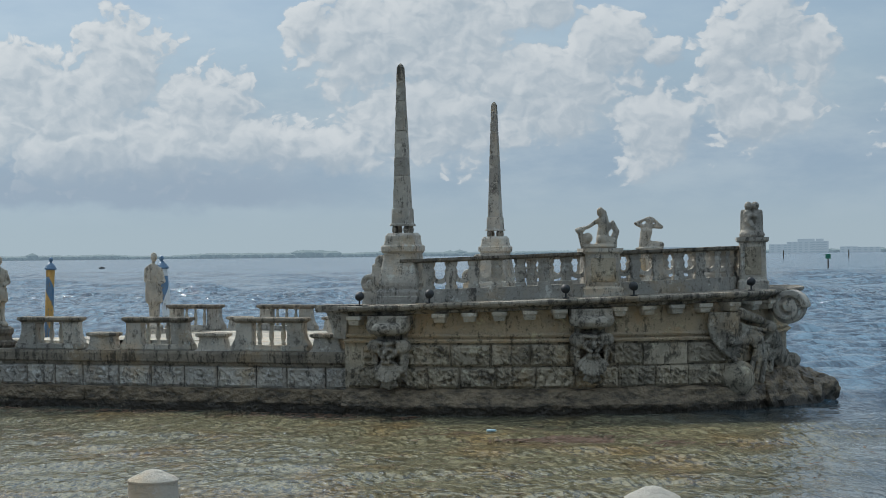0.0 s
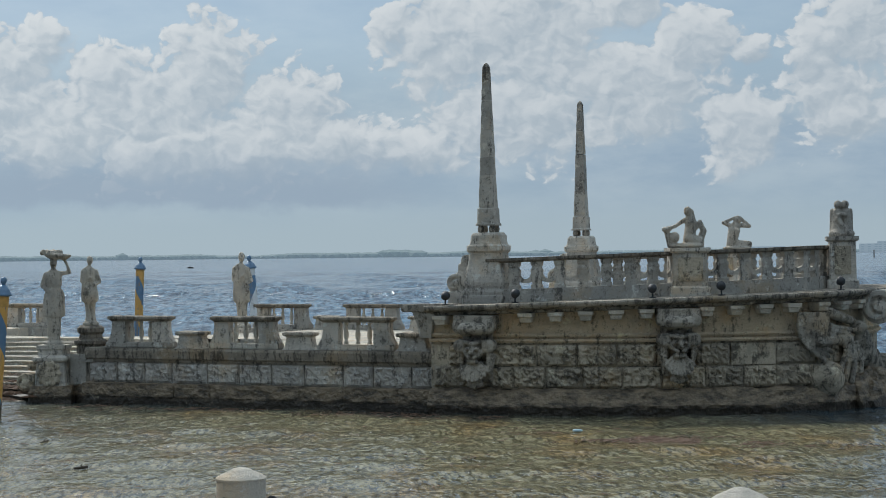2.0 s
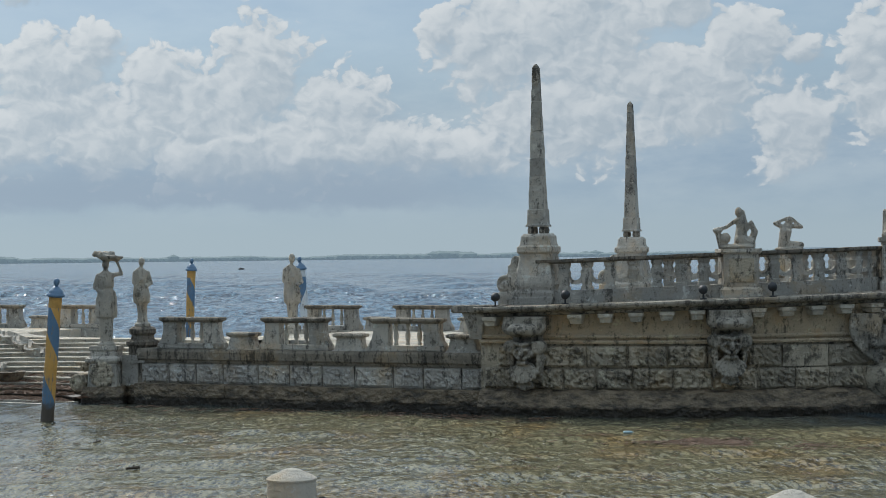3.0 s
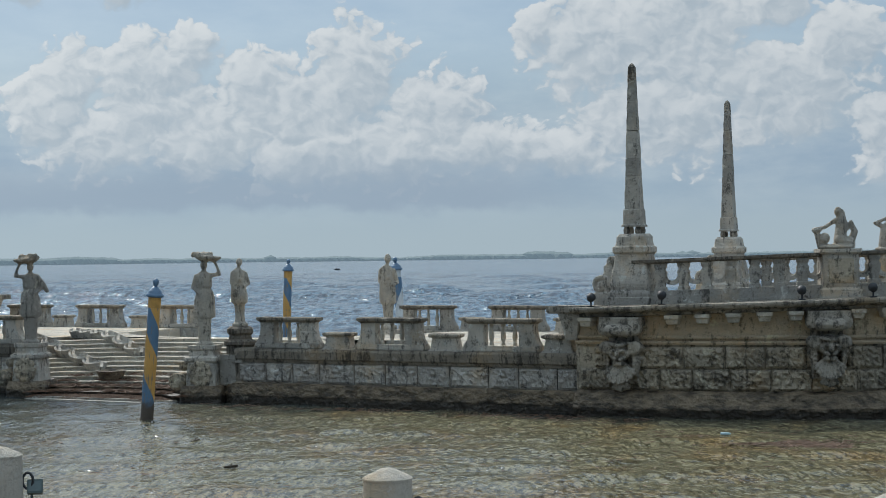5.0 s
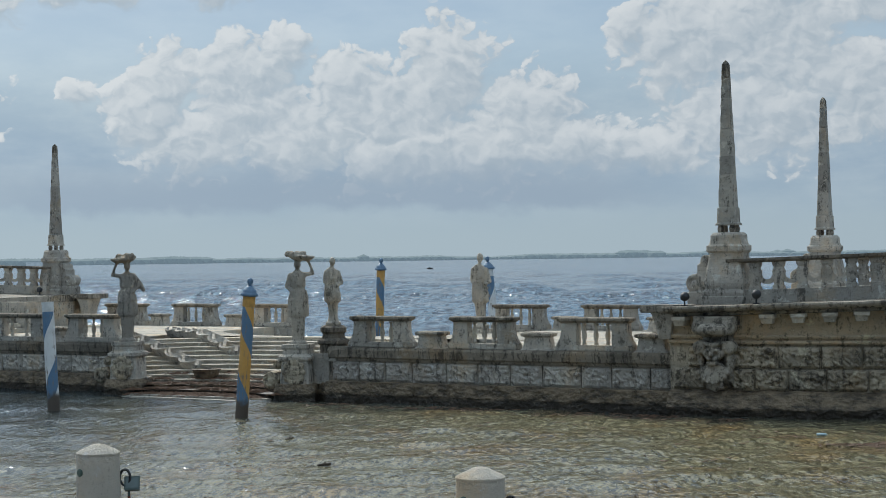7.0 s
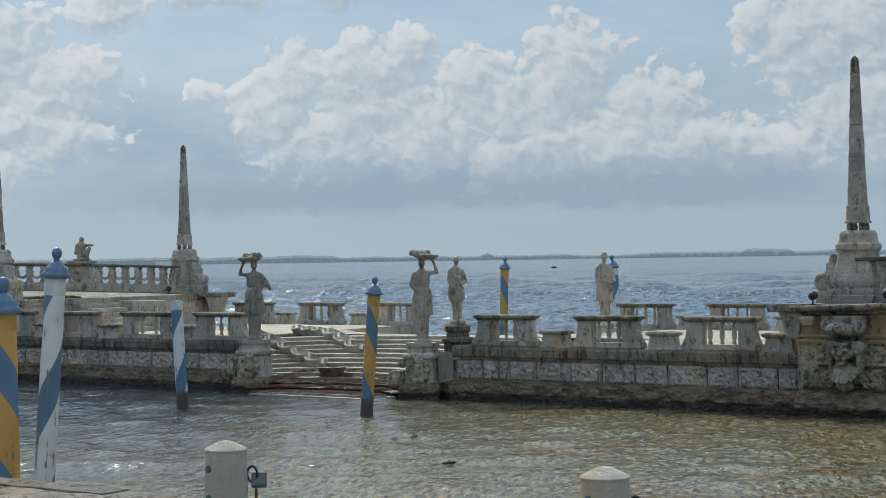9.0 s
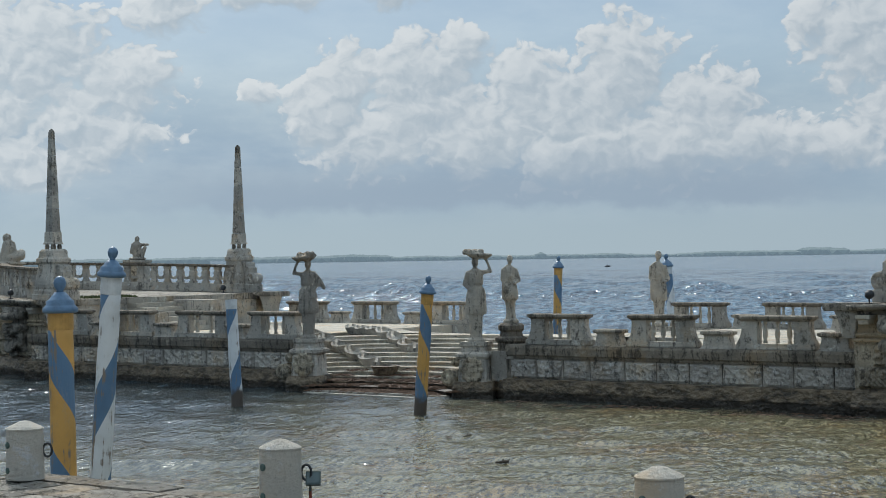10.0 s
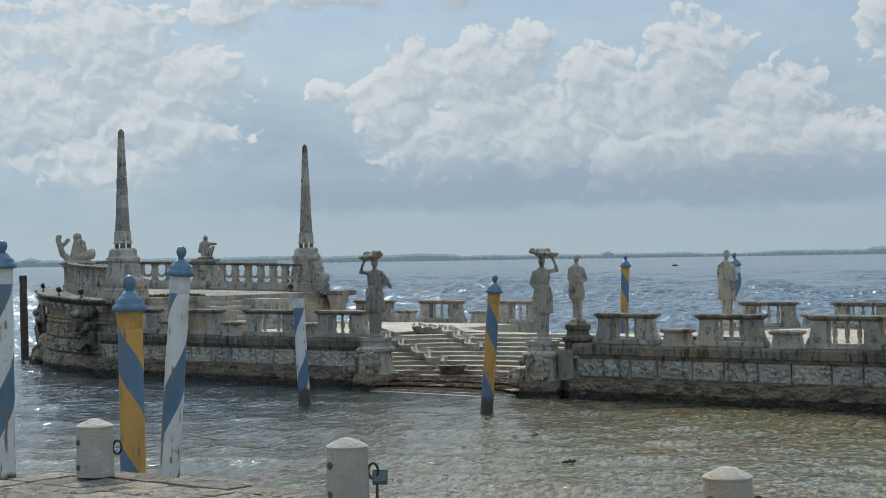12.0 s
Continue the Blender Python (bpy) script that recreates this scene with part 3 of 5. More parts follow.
def masks(s, x, top):
    """A carved grotesque bracket: scroll head, face boss, beard of leaves."""
    p = bow_path(s)
    q = at_length(p, lengths(p), at_x(p, x))
    bm = bmesh.new()
    rnd = random.Random(int(abs(x) * 10))
    box(bm, -0.46, 0.46, -0.26, 0.2, -0.2, 0.0)
    box(bm, -0.34, 0.34, -0.06, 0.2, -1.5, -0.2)
    # rolled head with side scrolls
    cap(bm, (-0.2, -0.28, -0.3), (0.2, -0.28, -0.3), 0.15, 0.15)
    for k in (-1, 1):
        lathe(bm, [(0.11, -0.1), (0.17, -0.08), (0.17, 0.08), (0.11, 0.1)], 14, Matrix.Translation((0.33 * k, -0.18, -0.24)) @ Matrix.Rotation(math.pi / 2, 4, "X"))
        lathe(bm, [(0.10, -0.12), (0.15, -0.1), (0.15, 0.1), (0.10, 0.12)], 14, Matrix.Translation((0.33 * k, -0.16, -0.68)) @ Matrix.Rotation(math.pi / 2, 4, "X"))
        for i in range(5):
            cap(bm, (0.30 * k, -0.17, -0.86 - 0.1 * i), (0.42 * k - 0.03 * k * i, -0.1, -0.92 - 0.1 * i), 0.055, 0.045)
        ball(bm, (0.105 * k, -0.3, -0.74), 0.06, 0.06, 0.045)
        cap(bm, (0.04 * k, -0.33, -0.62), (0.22 * k, -0.24, -0.58), 0.05, 0.045)
        cap(bm, (0.06 * k, -0.34, -0.93), (0.19 * k, -0.24, -0.86), 0.045, 0.035)
        ball(bm, (0.16 * k, -0.22, -0.82), 0.08, 0.1, 0.09)
    ball(bm, (0, -0.16, -0.76), 0.2, 0.14, 0.25)
    cap(bm, (0, -0.3, -0.64), (0, -0.38, -0.82), 0.035, 0.06)
    cap(bm, (-0.1, -0.3, -1.03), (0.1, -0.3, -1.03), 0.05, 0.05)
    # beard of leaves that ends in a shell
    for i in range(9):
        a = -1.2 + 0.3 * i
        cap(bm, (0.14 * math.sin(a), -0.2, -1.08), (0.34 * math.sin(a), -0.22 - 0.08 * math.cos(a), -1.12 - 0.34 * math.cos(a)), 0.06, 0.045)
    for i in range(5):
        cap(bm, (-0.02 + 0.01 * i, -0.16, -1.32), (-0.16 + 0.08 * i, -0.18, -1.62 + 0.03 * abs(i - 2)), 0.05, 0.05)
    for i in range(16):
        u, w = rnd.uniform(-0.38, 0.38), rnd.uniform(-1.35, -0.1)
        ball(bm, (u, -0.14, w), rnd.uniform(0.035, 0.07))
    bmesh.ops.recalc_face_normals(bm, faces=bm.faces[:])
    bmesh.ops.scale(bm, vec=(1, 1.55, 1), verts=bm.verts[:])
    ob = fused(part("mask_bracket", bm, MASK, barge, "carved grotesque stone bracket"), 0.02)
    ob.matrix_basis = pose(q[0], q[1], top + q[2], 0, 0, math.degrees(math.atan2(q[4], q[3])) + 90)


for s in (1, -1):
    p = bow_path(s)
    low = [(x, y, 0, a, b) for x, y, z, a, b in p]
    acc = lengths(low)
    # fine stations along the outline so that the foot can be worn uneven
    fine = [at_length(low, acc, acc[-1] * i / 150) for i in range(151)]
    part("base_ledge", worn(strip(bmesh.new(), fine, [(0.02, -0.6), (0.16, 0.02), (0.2, 0.2), (0.14, 0.36), (0.1, 0.5), (-0.02, 0.57), (-0.8, 0.57), (-0.8, -0.6)]), 0.06, 2.5), WET, barge, "dark wet weedy footing")
    wall = part("hull_wall", strip(bmesh.new(), fine, [(-0.1, 0.56), (-0.1, 1.66), (-0.8, 1.66), (-0.8, 0.56)]), BLOCK, barge)
    part("frieze", strip(bmesh.new(), low, [(-0.092, 1.66), (-0.092, 2.2), (-0.8, 2.2), (-0.8, 1.66)]), OCHRE, barge, "plain ochre stone frieze")
    part("frieze", strip(bmesh.new(), p, [(-0.085, 1.92), (-0.085, 2.24), (-0.8, 2.24), (-0.8, 1.92)]), OCHRE, barge, "plain ochre stone frieze")
    for z0, o in ((1.6, 0.0), (1.72, -0.03)):
        part("moulding", strip(bmesh.new(), low, [(-0.2, z0), (o, z0 + 0.01), (o + 0.02, z0 + 0.05), (-0.04, z0 + 0.09), (-0.2, z0 + 0.09)]), OCHRE, barge)
    part("cornice", worn(strip(bmesh.new(), [at_length(p, acc, acc[-1] * i / 120) for i in range(121)], [(-0.12, 2.2), (0.06, 2.22), (0.1, 2.28), (0.26, 2.31), (0.33, 2.34), (0.36, 2.39), (0.35, 2.43), (0.30, 2.445), (-1.6, 2.445), (-1.6, 2.2)]), 0.014, 5.0), SOOTY, barge, "black-streaked moulded cornice")
    bm = bmesh.new()
    bm.faces.new([bm.verts.new((x - 1.3 * a, y - 1.3 * b, z + 2.425)) for x, y, z, a, b in p])
    r = bmesh.ops.extrude_face_region(bm, geom=bm.faces[:])
    bmesh.ops.translate(bm, vec=(0, 0, -0.2), verts=[v for v in r["geom"] if isinstance(v, bmesh.types.BMVert)])
    bmesh.ops.recalc_face_normals(bm, faces=bm.faces[:])
    part("bow_deck", bm, QUAY, barge)
    # brackets under the cornice and two courses of rough blocks
    span = at_x(p, s * 22.0) if s > 0 else at_x(p, s * 21.3)
    d = 0.35
    while d < span + 2.0:
        q = at_length(p, acc, d)
        ang = math.degrees(math.atan2(q[4], q[3])) + 90
        if all(abs(q[0] - x) > 0.55 for x in MASKS):
            ob = part("bracket", square_loft(bmesh.new(), [(0.10, 0.14, 0.0), (0.12, 0.2, 0.015), (0.135, 0.22, 0.09), (0.13, 0.22, 0.11), (0.165, 0.26, 0.13), (0.17, 0.27, 0.21)]), PALE, barge)
            ob.matrix_basis = pose(q[0] + q[3] * 0.04, q[1] + q[4] * 0.04, 2.0 + q[2], 0, 0, ang)
        d += 0.66
    rnd = random.Random(3)
    for z0, h, gap in ((0.58, 0.48, 0.012), (1.07, 0.5, 0.02)):
        d = 0.08 + (0.35 if z0 > 1 else 0)
        while d < span + 1.2:
            l = rnd.uniform(0.72, 1.12)
            q = at_length(low, acc, d + l / 2)
            lay_block(wall, rnd.choice(BLOCKS) if rnd.random() < 0.84 or z0 < 1 else SMOOTH, q[0] - q[3] * 0.07, q[1] - q[4] * 0.07, z0 + h / 2, math.atan2(q[4], q[3]) + math.pi / 2, l - gap * 1.6, h - gap, 0.1)
            d += l
masks(1, 15.15, 2.2)
masks(1, 19.45, 2.2)
masks(-1, -15.2, 2.2)

# the low waist between the bows
for s, x0, x1 in ((-1, -14.0, -2.45), (1, 4.55, 14.0)):
    n = int((x1 - x0) / 0.12)
    run = [(x0 + (x1 - x0) * i / n, -6.0, 0, 0, -1) for i in range(n + 1)]
    part("base_ledge", worn(strip(bmesh.new(), run, [(0.22, -0.6), (0.27, 0.1), (0.24, 0.34), (0.2, 0.45), (0.02, 0.49), (-0.4, 0.49), (-0.4, -0.6)]), 0.05, 2.5), WET, barge, "dark wet weedy footing")
    foot = worn(box(bmesh.new(), -0.5, 0.5, -0.5, 0.5, -0.5, 0.5, 0.03), 0.03, 2.0)
    me = bpy.data.meshes.new("footing_block")
    foot.to_mesh(me)
    foot.free()
    me.materials.append(WET)
    rnd = random.Random(6)
    x = x0
    while x < x1 - 0.4:
        l = min(rnd.uniform(1.0, 1.5), x1 - x)
        ob = new("footing_block", me)
        ob.parent = barge
        ob.matrix_basis = Matrix.Translation((x + l / 2, -6.14 + rnd.uniform(-0.015, 0.015), 0.35)) @ Matrix.Diagonal((l - 0.015, 0.32, 0.32, 1))
        x += l
    wall = part("waist_wall", box(bmesh.new(), x0, x1, -5.97, -5.6, 0.46, 1.06), SOOTY, barge)
    part("coping", worn(strip(bmesh.new(), run, [(-0.1, 1.0), (0.05, 1.02), (0.07, 1.08), (0.12, 1.12), (0.14, 1.3), (0.12, 1.37), (-0.5, 1.38), (-0.5, 1.0)]), 0.012, 4.0), STAIN, barge, "black-stained coping course")
    rnd = random.Random(8)
    x = x0 + 0.05
    while x < x1 - 0.3:
        l = min(rnd.uniform(0.75, 1.05), x1 - x)
        lay_block(wall, rnd.choice(WHITE_BLOCKS), x + l / 2, -6.0, 0.765, 0.0, l - 0.035, 0.5, 0.07)
        x += l
for x0, x1 in ((-14.0, -4.8), (3.0, 14.0)):
    part("far_wall", box(bmesh.new(), x0, x1, 5.6, 6.3, -0.5, 1.29), STONE, barge)
for s in (-1, 1):
    part("bulkhead", worn(box(bmesh.new(), min(s * 13.98, s * 14.3), max(s * 13.98, s * 14.3), -5.2, 5.2, 0.5, 2.22), 0.02, 3), STONE, barge)

# ---------------------------------------------------------------- deck and the water stairs
SX, SY = 0.78, -6.9


def oval(k, a, n=13):
    rx, ry = 2.0 + 4.4 * k / n, 0.5 + 6.6 * k / n
    return SX + rx * math.cos(a), SY + ry * math.sin(a)


part("deck", box(bmesh.new(), -14, -5.6, -5.6, 5.6, 0.7, 1.285), PALE, barge)
part("deck", box(bmesh.new(), 7.2, 14, -5.6, 5.6, 0.7, 1.285), PALE, barge)
FX = -0.9                            # middle of the far stairs


def far_edge(x, k=12.0):
    """Where the deck, or a tread of the far stairs, ends towards the bay."""
    rx, ry = 2.0 + 4.4 * k / 13, 0.5 + 6.6 * k / 13
    u = (x - FX) / rx
    return min(5.6, 6.9 - ry * math.sqrt(1 - u * u)) if abs(u) < 1 else 5.6


def far_tread(k, z):
    bm = bmesh.new()
    n = 60
    strip(bm, [(-7.2 + 14.4 * i / n, 0, z, 0, 0) for i in range(n + 1)], [(0, -0.45), (0, 0), (0, 0), (0, -0.45)])
    bm.verts.ensure_lookup_table()
    for i in range(n + 1):
        x = -7.2 + 14.4 * i / n
        for j, y in enumerate((0.0, 0.0, far_edge(x, k), far_edge(x, k))):
            bm.verts[i * 4 + j].co.y = y
    return bm


part("deck", box(bmesh.new(), -5.6, 5.6, 0.0, 0.28, 0.7, 1.279), PALE, barge)
for k in range(1, 13):
    part("far_step", far_tread(k, 0.03 + 1.25 * k / 12 - 0.002), PALE, barge)
stairs = part("water_stairs", box(bmesh.new(), -2.2, 3.7, -6.7, 0.0, -0.6, -0.02), WET, barge, "curved stone water stairs")
STEPS = 13
for k in range(STEPS):
    bm = bmesh.new()
    z = 0.03 + 1.255 * k / (STEPS - 1)
    top, rim = [], []
    for i in range(49):
        a = math.pi * (0.01 + 0.98 * i / 48)
        x, y = oval(k, a)
        rim.append((x, max(y, -6.75 if abs(x - SX) < 2.1 else -5.55)))
        x, y = oval(k + 1.6 if k < STEPS - 1 else k + 1.2, a)
        top.append((x, max(y, -6.75 if abs(x - SX) < 2.1 else -5.55)))
    rings = []
    for (xa, ya), (xb, yb) in zip(rim, top):
        rings.append([bm.verts.new(v) for v in ((xa, ya, z - 0.30), (xa, ya, z - 0.03), (xa + (xa - xb) * 0.04, ya + (ya - yb) * 0.04, z - 0.025), (xa + (xa - xb) * 0.04, ya + (ya - yb) * 0.04, z), (xb, yb, z), (xb, yb, z - 0.30))])
    rings_to_faces(bm, rings)
    bmesh.ops.recalc_face_normals(bm, faces=bm.faces[:])
    part("step", worn(bm, 0.012, 3.0), WET if k < 3 else PALE, stairs)
# straight thresholds awash at the foot
for y, z in ((-6.75, 0.03), (-7.05, -0.02)):
    part("threshold", worn(box(bmesh.new(), -1.45, 3.15, y - 0.12, y + 0.12, z - 0.3, z + 0.03, 0.02), 0.02), STONE, stairs)


def stair_z(x, y):
    """Height of the stair surface under a place."""
    z = 0.03
    for k in range(STEPS):
        rx, ry = 2.0 + 4.4 * k / 13, 0.5 + 6.6 * k / 13
        if ((x - SX) / rx) ** 2 + ((y - SY) / ry) ** 2 >= 1:
            z = 0.03 + 1.255 * k / (STEPS - 1)
    return z


def trough(a, b):
    """A boat-shaped stone basin that steps down the stairs, from a to b."""
    a, b = Vector(a), Vector(b)
    l = (b - a).length
    bm = bmesh.new()
    rings = []
    n = 14
    for i in range(n + 1):
        u = -1 + 2 * i / n
        w = 0.08 + 0.24 * math.sqrt(max(0.0, 1 - u * u * 0.98))
        lift = 0.07 * u * u
        xx = u * l / 2
        rings.append([bm.verts.new(v) for v in ((xx, -w * 0.6, -0.1), (xx, -w, 0.1 + lift), (xx, -w + 0.06, 0.13 + lift), (xx, -w * 0.45, 0.02 + lift * 0.6), (xx, w * 0.45, 0.02 + lift * 0.6), (xx, w - 0.06, 0.13 + lift), (xx, w, 0.1 + lift), (xx, w * 0.6, -0.1))])
    rings_to_faces(bm, rings)
    bmesh.ops.recalc_face_normals(bm, faces=bm.faces[:])
    ob = mesh_ob("stone_basin", worn(bm, 0.015, 4.0), STONE)
    d = b - a
    ob.matrix_basis = Matrix.Translation((a + b) / 2) @ Matrix.Rotation(math.atan2(d.y, d.x), 4, "Z") @ Matrix.Rotation(-math.atan2(d.z, math.hypot(d.x, d.y)), 4, "Y")
    return tagged(ob, "boat-shaped weathered stone basin stepping down the stairs", "stone basin", "stair basins")


for (xa, ya), (xb, yb), n in (((-5.5, -0.1), (-1.1, -2.5), 6), ((-4.7, -3.0), (-1.2, -4.2), 5), ((4.0, -3.2), (3.3, -4.1), 1)):
    for i in range(n):
        pts = []
        for k in (i / n, (i + 0.98) / n):
            x, y = xa + (xb - xa) * k, ya + (yb - ya) * k
            pts.append((x, y, stair_z(x, y) + 0.06))
        trough(*pts)
# a round basin low on the stairs
bm = lathe(bmesh.new(), [(0.26, 0), (0.33, 0.1), (0.39, 0.24), (0.42, 0.27), (0.38, 0.28), (0.3, 0.18), (0.05, 0.14)], 20)
ob = mesh_ob("round_basin", worn(bm, 0.015, 4.0), WET, smooth=False)
ob.matrix_basis = pose(-0.45, -4.75, stair_z(-0.45, -4.75), 0, 0, 0)
tagged(ob, "dark round stone basin on the lower stairs", "stone basin")


def weed_heap():
    """Matted brown seaweed washed on to the lowest steps."""
    bm = bmesh.new()
    rnd = random.Random(11)
    for i in range(2600):
        x, y = rnd.uniform(-1.6, 3.4), -6.8 + abs(rnd.gauss(0, 1.0))
        z = stair_z(x, y)
        if z > 0.5 or noise.noise(Vector((x * 0.9, y * 1.3, 2))) < -0.22:
            continue
        a, l = rnd.gauss(0.5, 0.7), rnd.uniform(0.08, 0.32)
        dx, dy = math.cos(a) * l, math.sin(a) * l
        w = rnd.uniform(0.015, 0.05)
        h = rnd.uniform(0.01, 0.045)
        vs = [bm.verts.new(v) for v in ((x - dx, y - dy, z), (x + w * dy / l, y - w * dx / l, z + h), (x + dx, y + dy, z + 0.005), (x - w * dy / l, y + w * dx / l, z + h))]
        tip = bm.verts.new((x, y, z + h + 0.03))
        for j in range(4):
            bm.faces.new((vs[j], vs[(j + 1) % 4], tip))
    tagged(mesh_ob("seaweed", bm, WEED), "matted brown seaweed washed on to the lowest steps", "seaweed", kind="stuff")


weed_heap()

# ---------------------------------------------------------------- balustrades of the waist
def baluster_mesh():
    bm = bmesh.new()
    lathe(bm, [(0.055, 0), (0.055, 0.05), (0.035, 0.07), (0.06, 0.16), (0.066, 0.22), (0.05, 0.32), (0.03, 0.42), (0.03, 0.45), (0.05, 0.47), (0.05, 0.5)], 10)
    me = bpy.data.meshes.new("baluster")
    bm.to_mesh(me)
    bm.free()
    me.materials.append(PALE)
    me.polygons.foreach_set("use_smooth", [True] * len(me.polygons))
    return me


BALUSTER = baluster_mesh()


def balustrade(x, y, z, w, n=3, rz=0):
    t = thing("balustrade", x, y, z, rz, "short weathered stone balustrade section with flared end piers", "balustrade", "waist balustrades")
    part("plinth", worn(box(bmesh.new(), -w / 2 - 0.12, w / 2 + 0.12, -0.19, 0.19, 0, 0.14, 0.02), 0.012, 4), STONE, t)
    part("rail", worn(square_loft(bmesh.new(), [(w / 2 - 0.02, 0.15, 0.66), (w / 2 + 0.01, 0.17, 0.69), (w / 2 + 0.06, 0.21, 0.72), (w / 2 + 0.06, 0.21, 0.77), (w / 2 + 0.03, 0.19, 0.79)]), 0.008, 4), STAIN, t, "black-stained rail")
    for s in (-1, 1):
        bm = bmesh.new()
        # a pier whose outer side sweeps out to the plinth
        rings = []
        for zz, out in ((0.14, 0.14), (0.2, 0.10), (0.28, 0.05), (0.38, 0.02), (0.5, 0.0), (0.66, 0.0)):
            xo, xi = s * (w / 2 - 0.03 + out), s * (w / 2 - 0.42)
            rings.append([bm.verts.new(v) for v in ((xi, -0.13, zz), (xo, -0.13, zz), (xo, 0.13, zz), (xi, 0.13, zz))])
        rings_to_faces(bm, rings)
        bmesh.ops.recalc_face_normals(bm, faces=bm.faces[:])
        part("pier", bm, STONE, t)
    for i in range(n):
        ob = new("baluster", BALUSTER)
        ob.parent = t
        ob.matrix_basis = pose(-w / 2 + 0.42 + (w - 0.84) * (i + 0.5) / n, 0, 0.15)
    return t


def low_block(x, y, z):
    t = thing("low_pedestal", x, y, z, 0, "low weathered stone pedestal between balustrade sections", "pedestal", "low pedestals")
    part("body", square_loft(bmesh.new(), [(0.44, 0.18, 0), (0.36, 0.17, 0.06), (0.31, 0.16, 0.3), (0.34, 0.18, 0.33)]), STONE, t)
    part("top_slab", worn(square_loft(bmesh.new(), [(0.37, 0.2, 0.33), (0.39, 0.22, 0.36), (0.39, 0.22, 0.4), (0.36, 0.2, 0.42)]), 0.01, 4), SOOTY, t)


for x, w, n in ((6.03, 1.62, 3), (8.97, 1.66, 3), (11.95, 1.75, 3), (-3.55, 1.75, 3), (-6.38, 1.95, 2), (-9.4, 1.7, 3), (-12.2, 1.7, 3)):
    balustrade(x, -5.85, 1.37, w, n)
for x in (7.5, 13.4, 10.45, -5.0, -7.95, -10.8):
    low_block(x, -5.85, 1.37)
for x, w in ((3.89, 1.78), (7.05, 1.78), (10.2, 1.78), (-5.75, 1.7), (-9.28, 1.85), (-12.5, 1.75)):
    balustrade(x, 5.95, 1.29, w, 3)
for x in (5.45, 8.7, -7.5, -10.95):
    low_block(x, 5.95, 1.29)

# ---------------------------------------------------------------- obelisks
def obelisk(x, y, s, lean=0.0):
    t = thing("obelisk", x, y, 2.445, 0, "tall weathered stone obelisk on a moulded pedestal with side scroll", "obelisk", "barge obelisks")
    t.matrix_basis = pose(x, y, 2.435, 0, lean, 0)
    part("plinth", worn(square_loft(bmesh.new(), [(0.53, 0.53, 0), (0.53, 0.53, 0.2), (0.5, 0.5, 0.22), (0.5, 0.5, 0.3), (0.45, 0.45, 0.38), (0.46, 0.46, 0.44)]), 0.01, 4), STONE, t)
    part("pedestal", worn(square_loft(bmesh.new(), [(0.46, 0.46, 0.44), (0.47, 0.47, 0.52), (0.42, 0.42, 0.8), (0.375, 0.375, 1.05), (0.36, 0.36, 1.2)]), 0.01, 4), STONE, t)
    part("capping", worn(square_loft(bmesh.new(), [(0.37, 0.37, 1.2), (0.41, 0.41, 1.25), (0.41, 0.41, 1.36), (0.36, 0.36, 1.4), (0.34, 0.34, 1.5), (0.335, 0.335, 1.6), (0.28, 0.28, 1.67)]), 0.008, 5), STONE, t)
    for a in (-1, 1):
        for b in (-1, 1):
            part("foot", lathe(bmesh.new(), [(0.05, 1.66), (0.075, 1.7), (0.08, 1.76), (0.06, 1.82), (0.05, 1.84)], 10, Matrix.Translation((a * 0.14, b * 0.14, 0))), SOOTY, t)
    part("die", worn(square_loft(bmesh.new(), [(0.24, 0.24, 1.83), (0.24, 0.24, 1.87), (0.21, 0.21, 1.9), (0.205, 0.205, 2.22), (0.19, 0.19, 2.24)]), 0.006, 5), STONE, t)
    zs = [2.24, 3.0, 3.42, 4.05, 4.75, 5.3]
    for i, (z0, z1) in enumerate(zip(zs, zs[1:])):
        w0, w1 = (0.178 - (zz - 2.24) * 0.0316 for zz in (z0, z1))
        bm = bmesh.new()
        prof = []
        m = 8
        for j in range(m + 1):
            k = j / m
            w = w0 + (w1 - w0) * k
            prof.append((w, w, z0 + 0.006 + (z1 - z0 - 0.012) * k))
        square_loft(bm, prof)
        part("shaft_drum", worn(bm, 0.014, 6.0, i), SPIRE, t)
    part("tip", square_loft(bmesh.new(), [(0.082, 0.082, 5.3), (0.072, 0.072, 5.52), (0.045, 0.045, 5.58), (0.012, 0.012, 5.62)]), SOOTY, t)
    # S-shaped scroll against the inner side
    bm = bmesh.new()
    volute(bm, 0.26, 0.55, 1.4, 0.32, Matrix.Translation((-s * 0.78, 0, 0.5)) @ Matrix.Diagonal((s, 1, 1, 1)))
    volute(bm, 0.17, 0.5, 1.3, 0.35, Matrix.Translation((-s * 0.5, 0, 1.02)) @ Matrix.Diagonal((s, 1, 1, 1)))
    box(bm, min(-s * 0.95, -s * 0.3), max(-s * 0.95, -s * 0.3), -0.27, 0.27, 0, 0.3)
    box(bm, min(-s * 0.7, -s * 0.3), max(-s * 0.7, -s * 0.3), -0.24, 0.24, 0.3, 0.95)
    bmesh.ops.recalc_face_normals(bm, faces=bm.faces[:])
    fused(part("scroll", bm, STONE, t, "carved side scroll"), 0.03)


for x, y, s, lean in ((15.0, -5.13, 1, -0.25), (14.12, 5.13, 1, 0.0), (-15.09, 5.0, -1, 0.0), (-14.0, -5.0, -1, -0.2)):
    obelisk(x, y, s, lean)

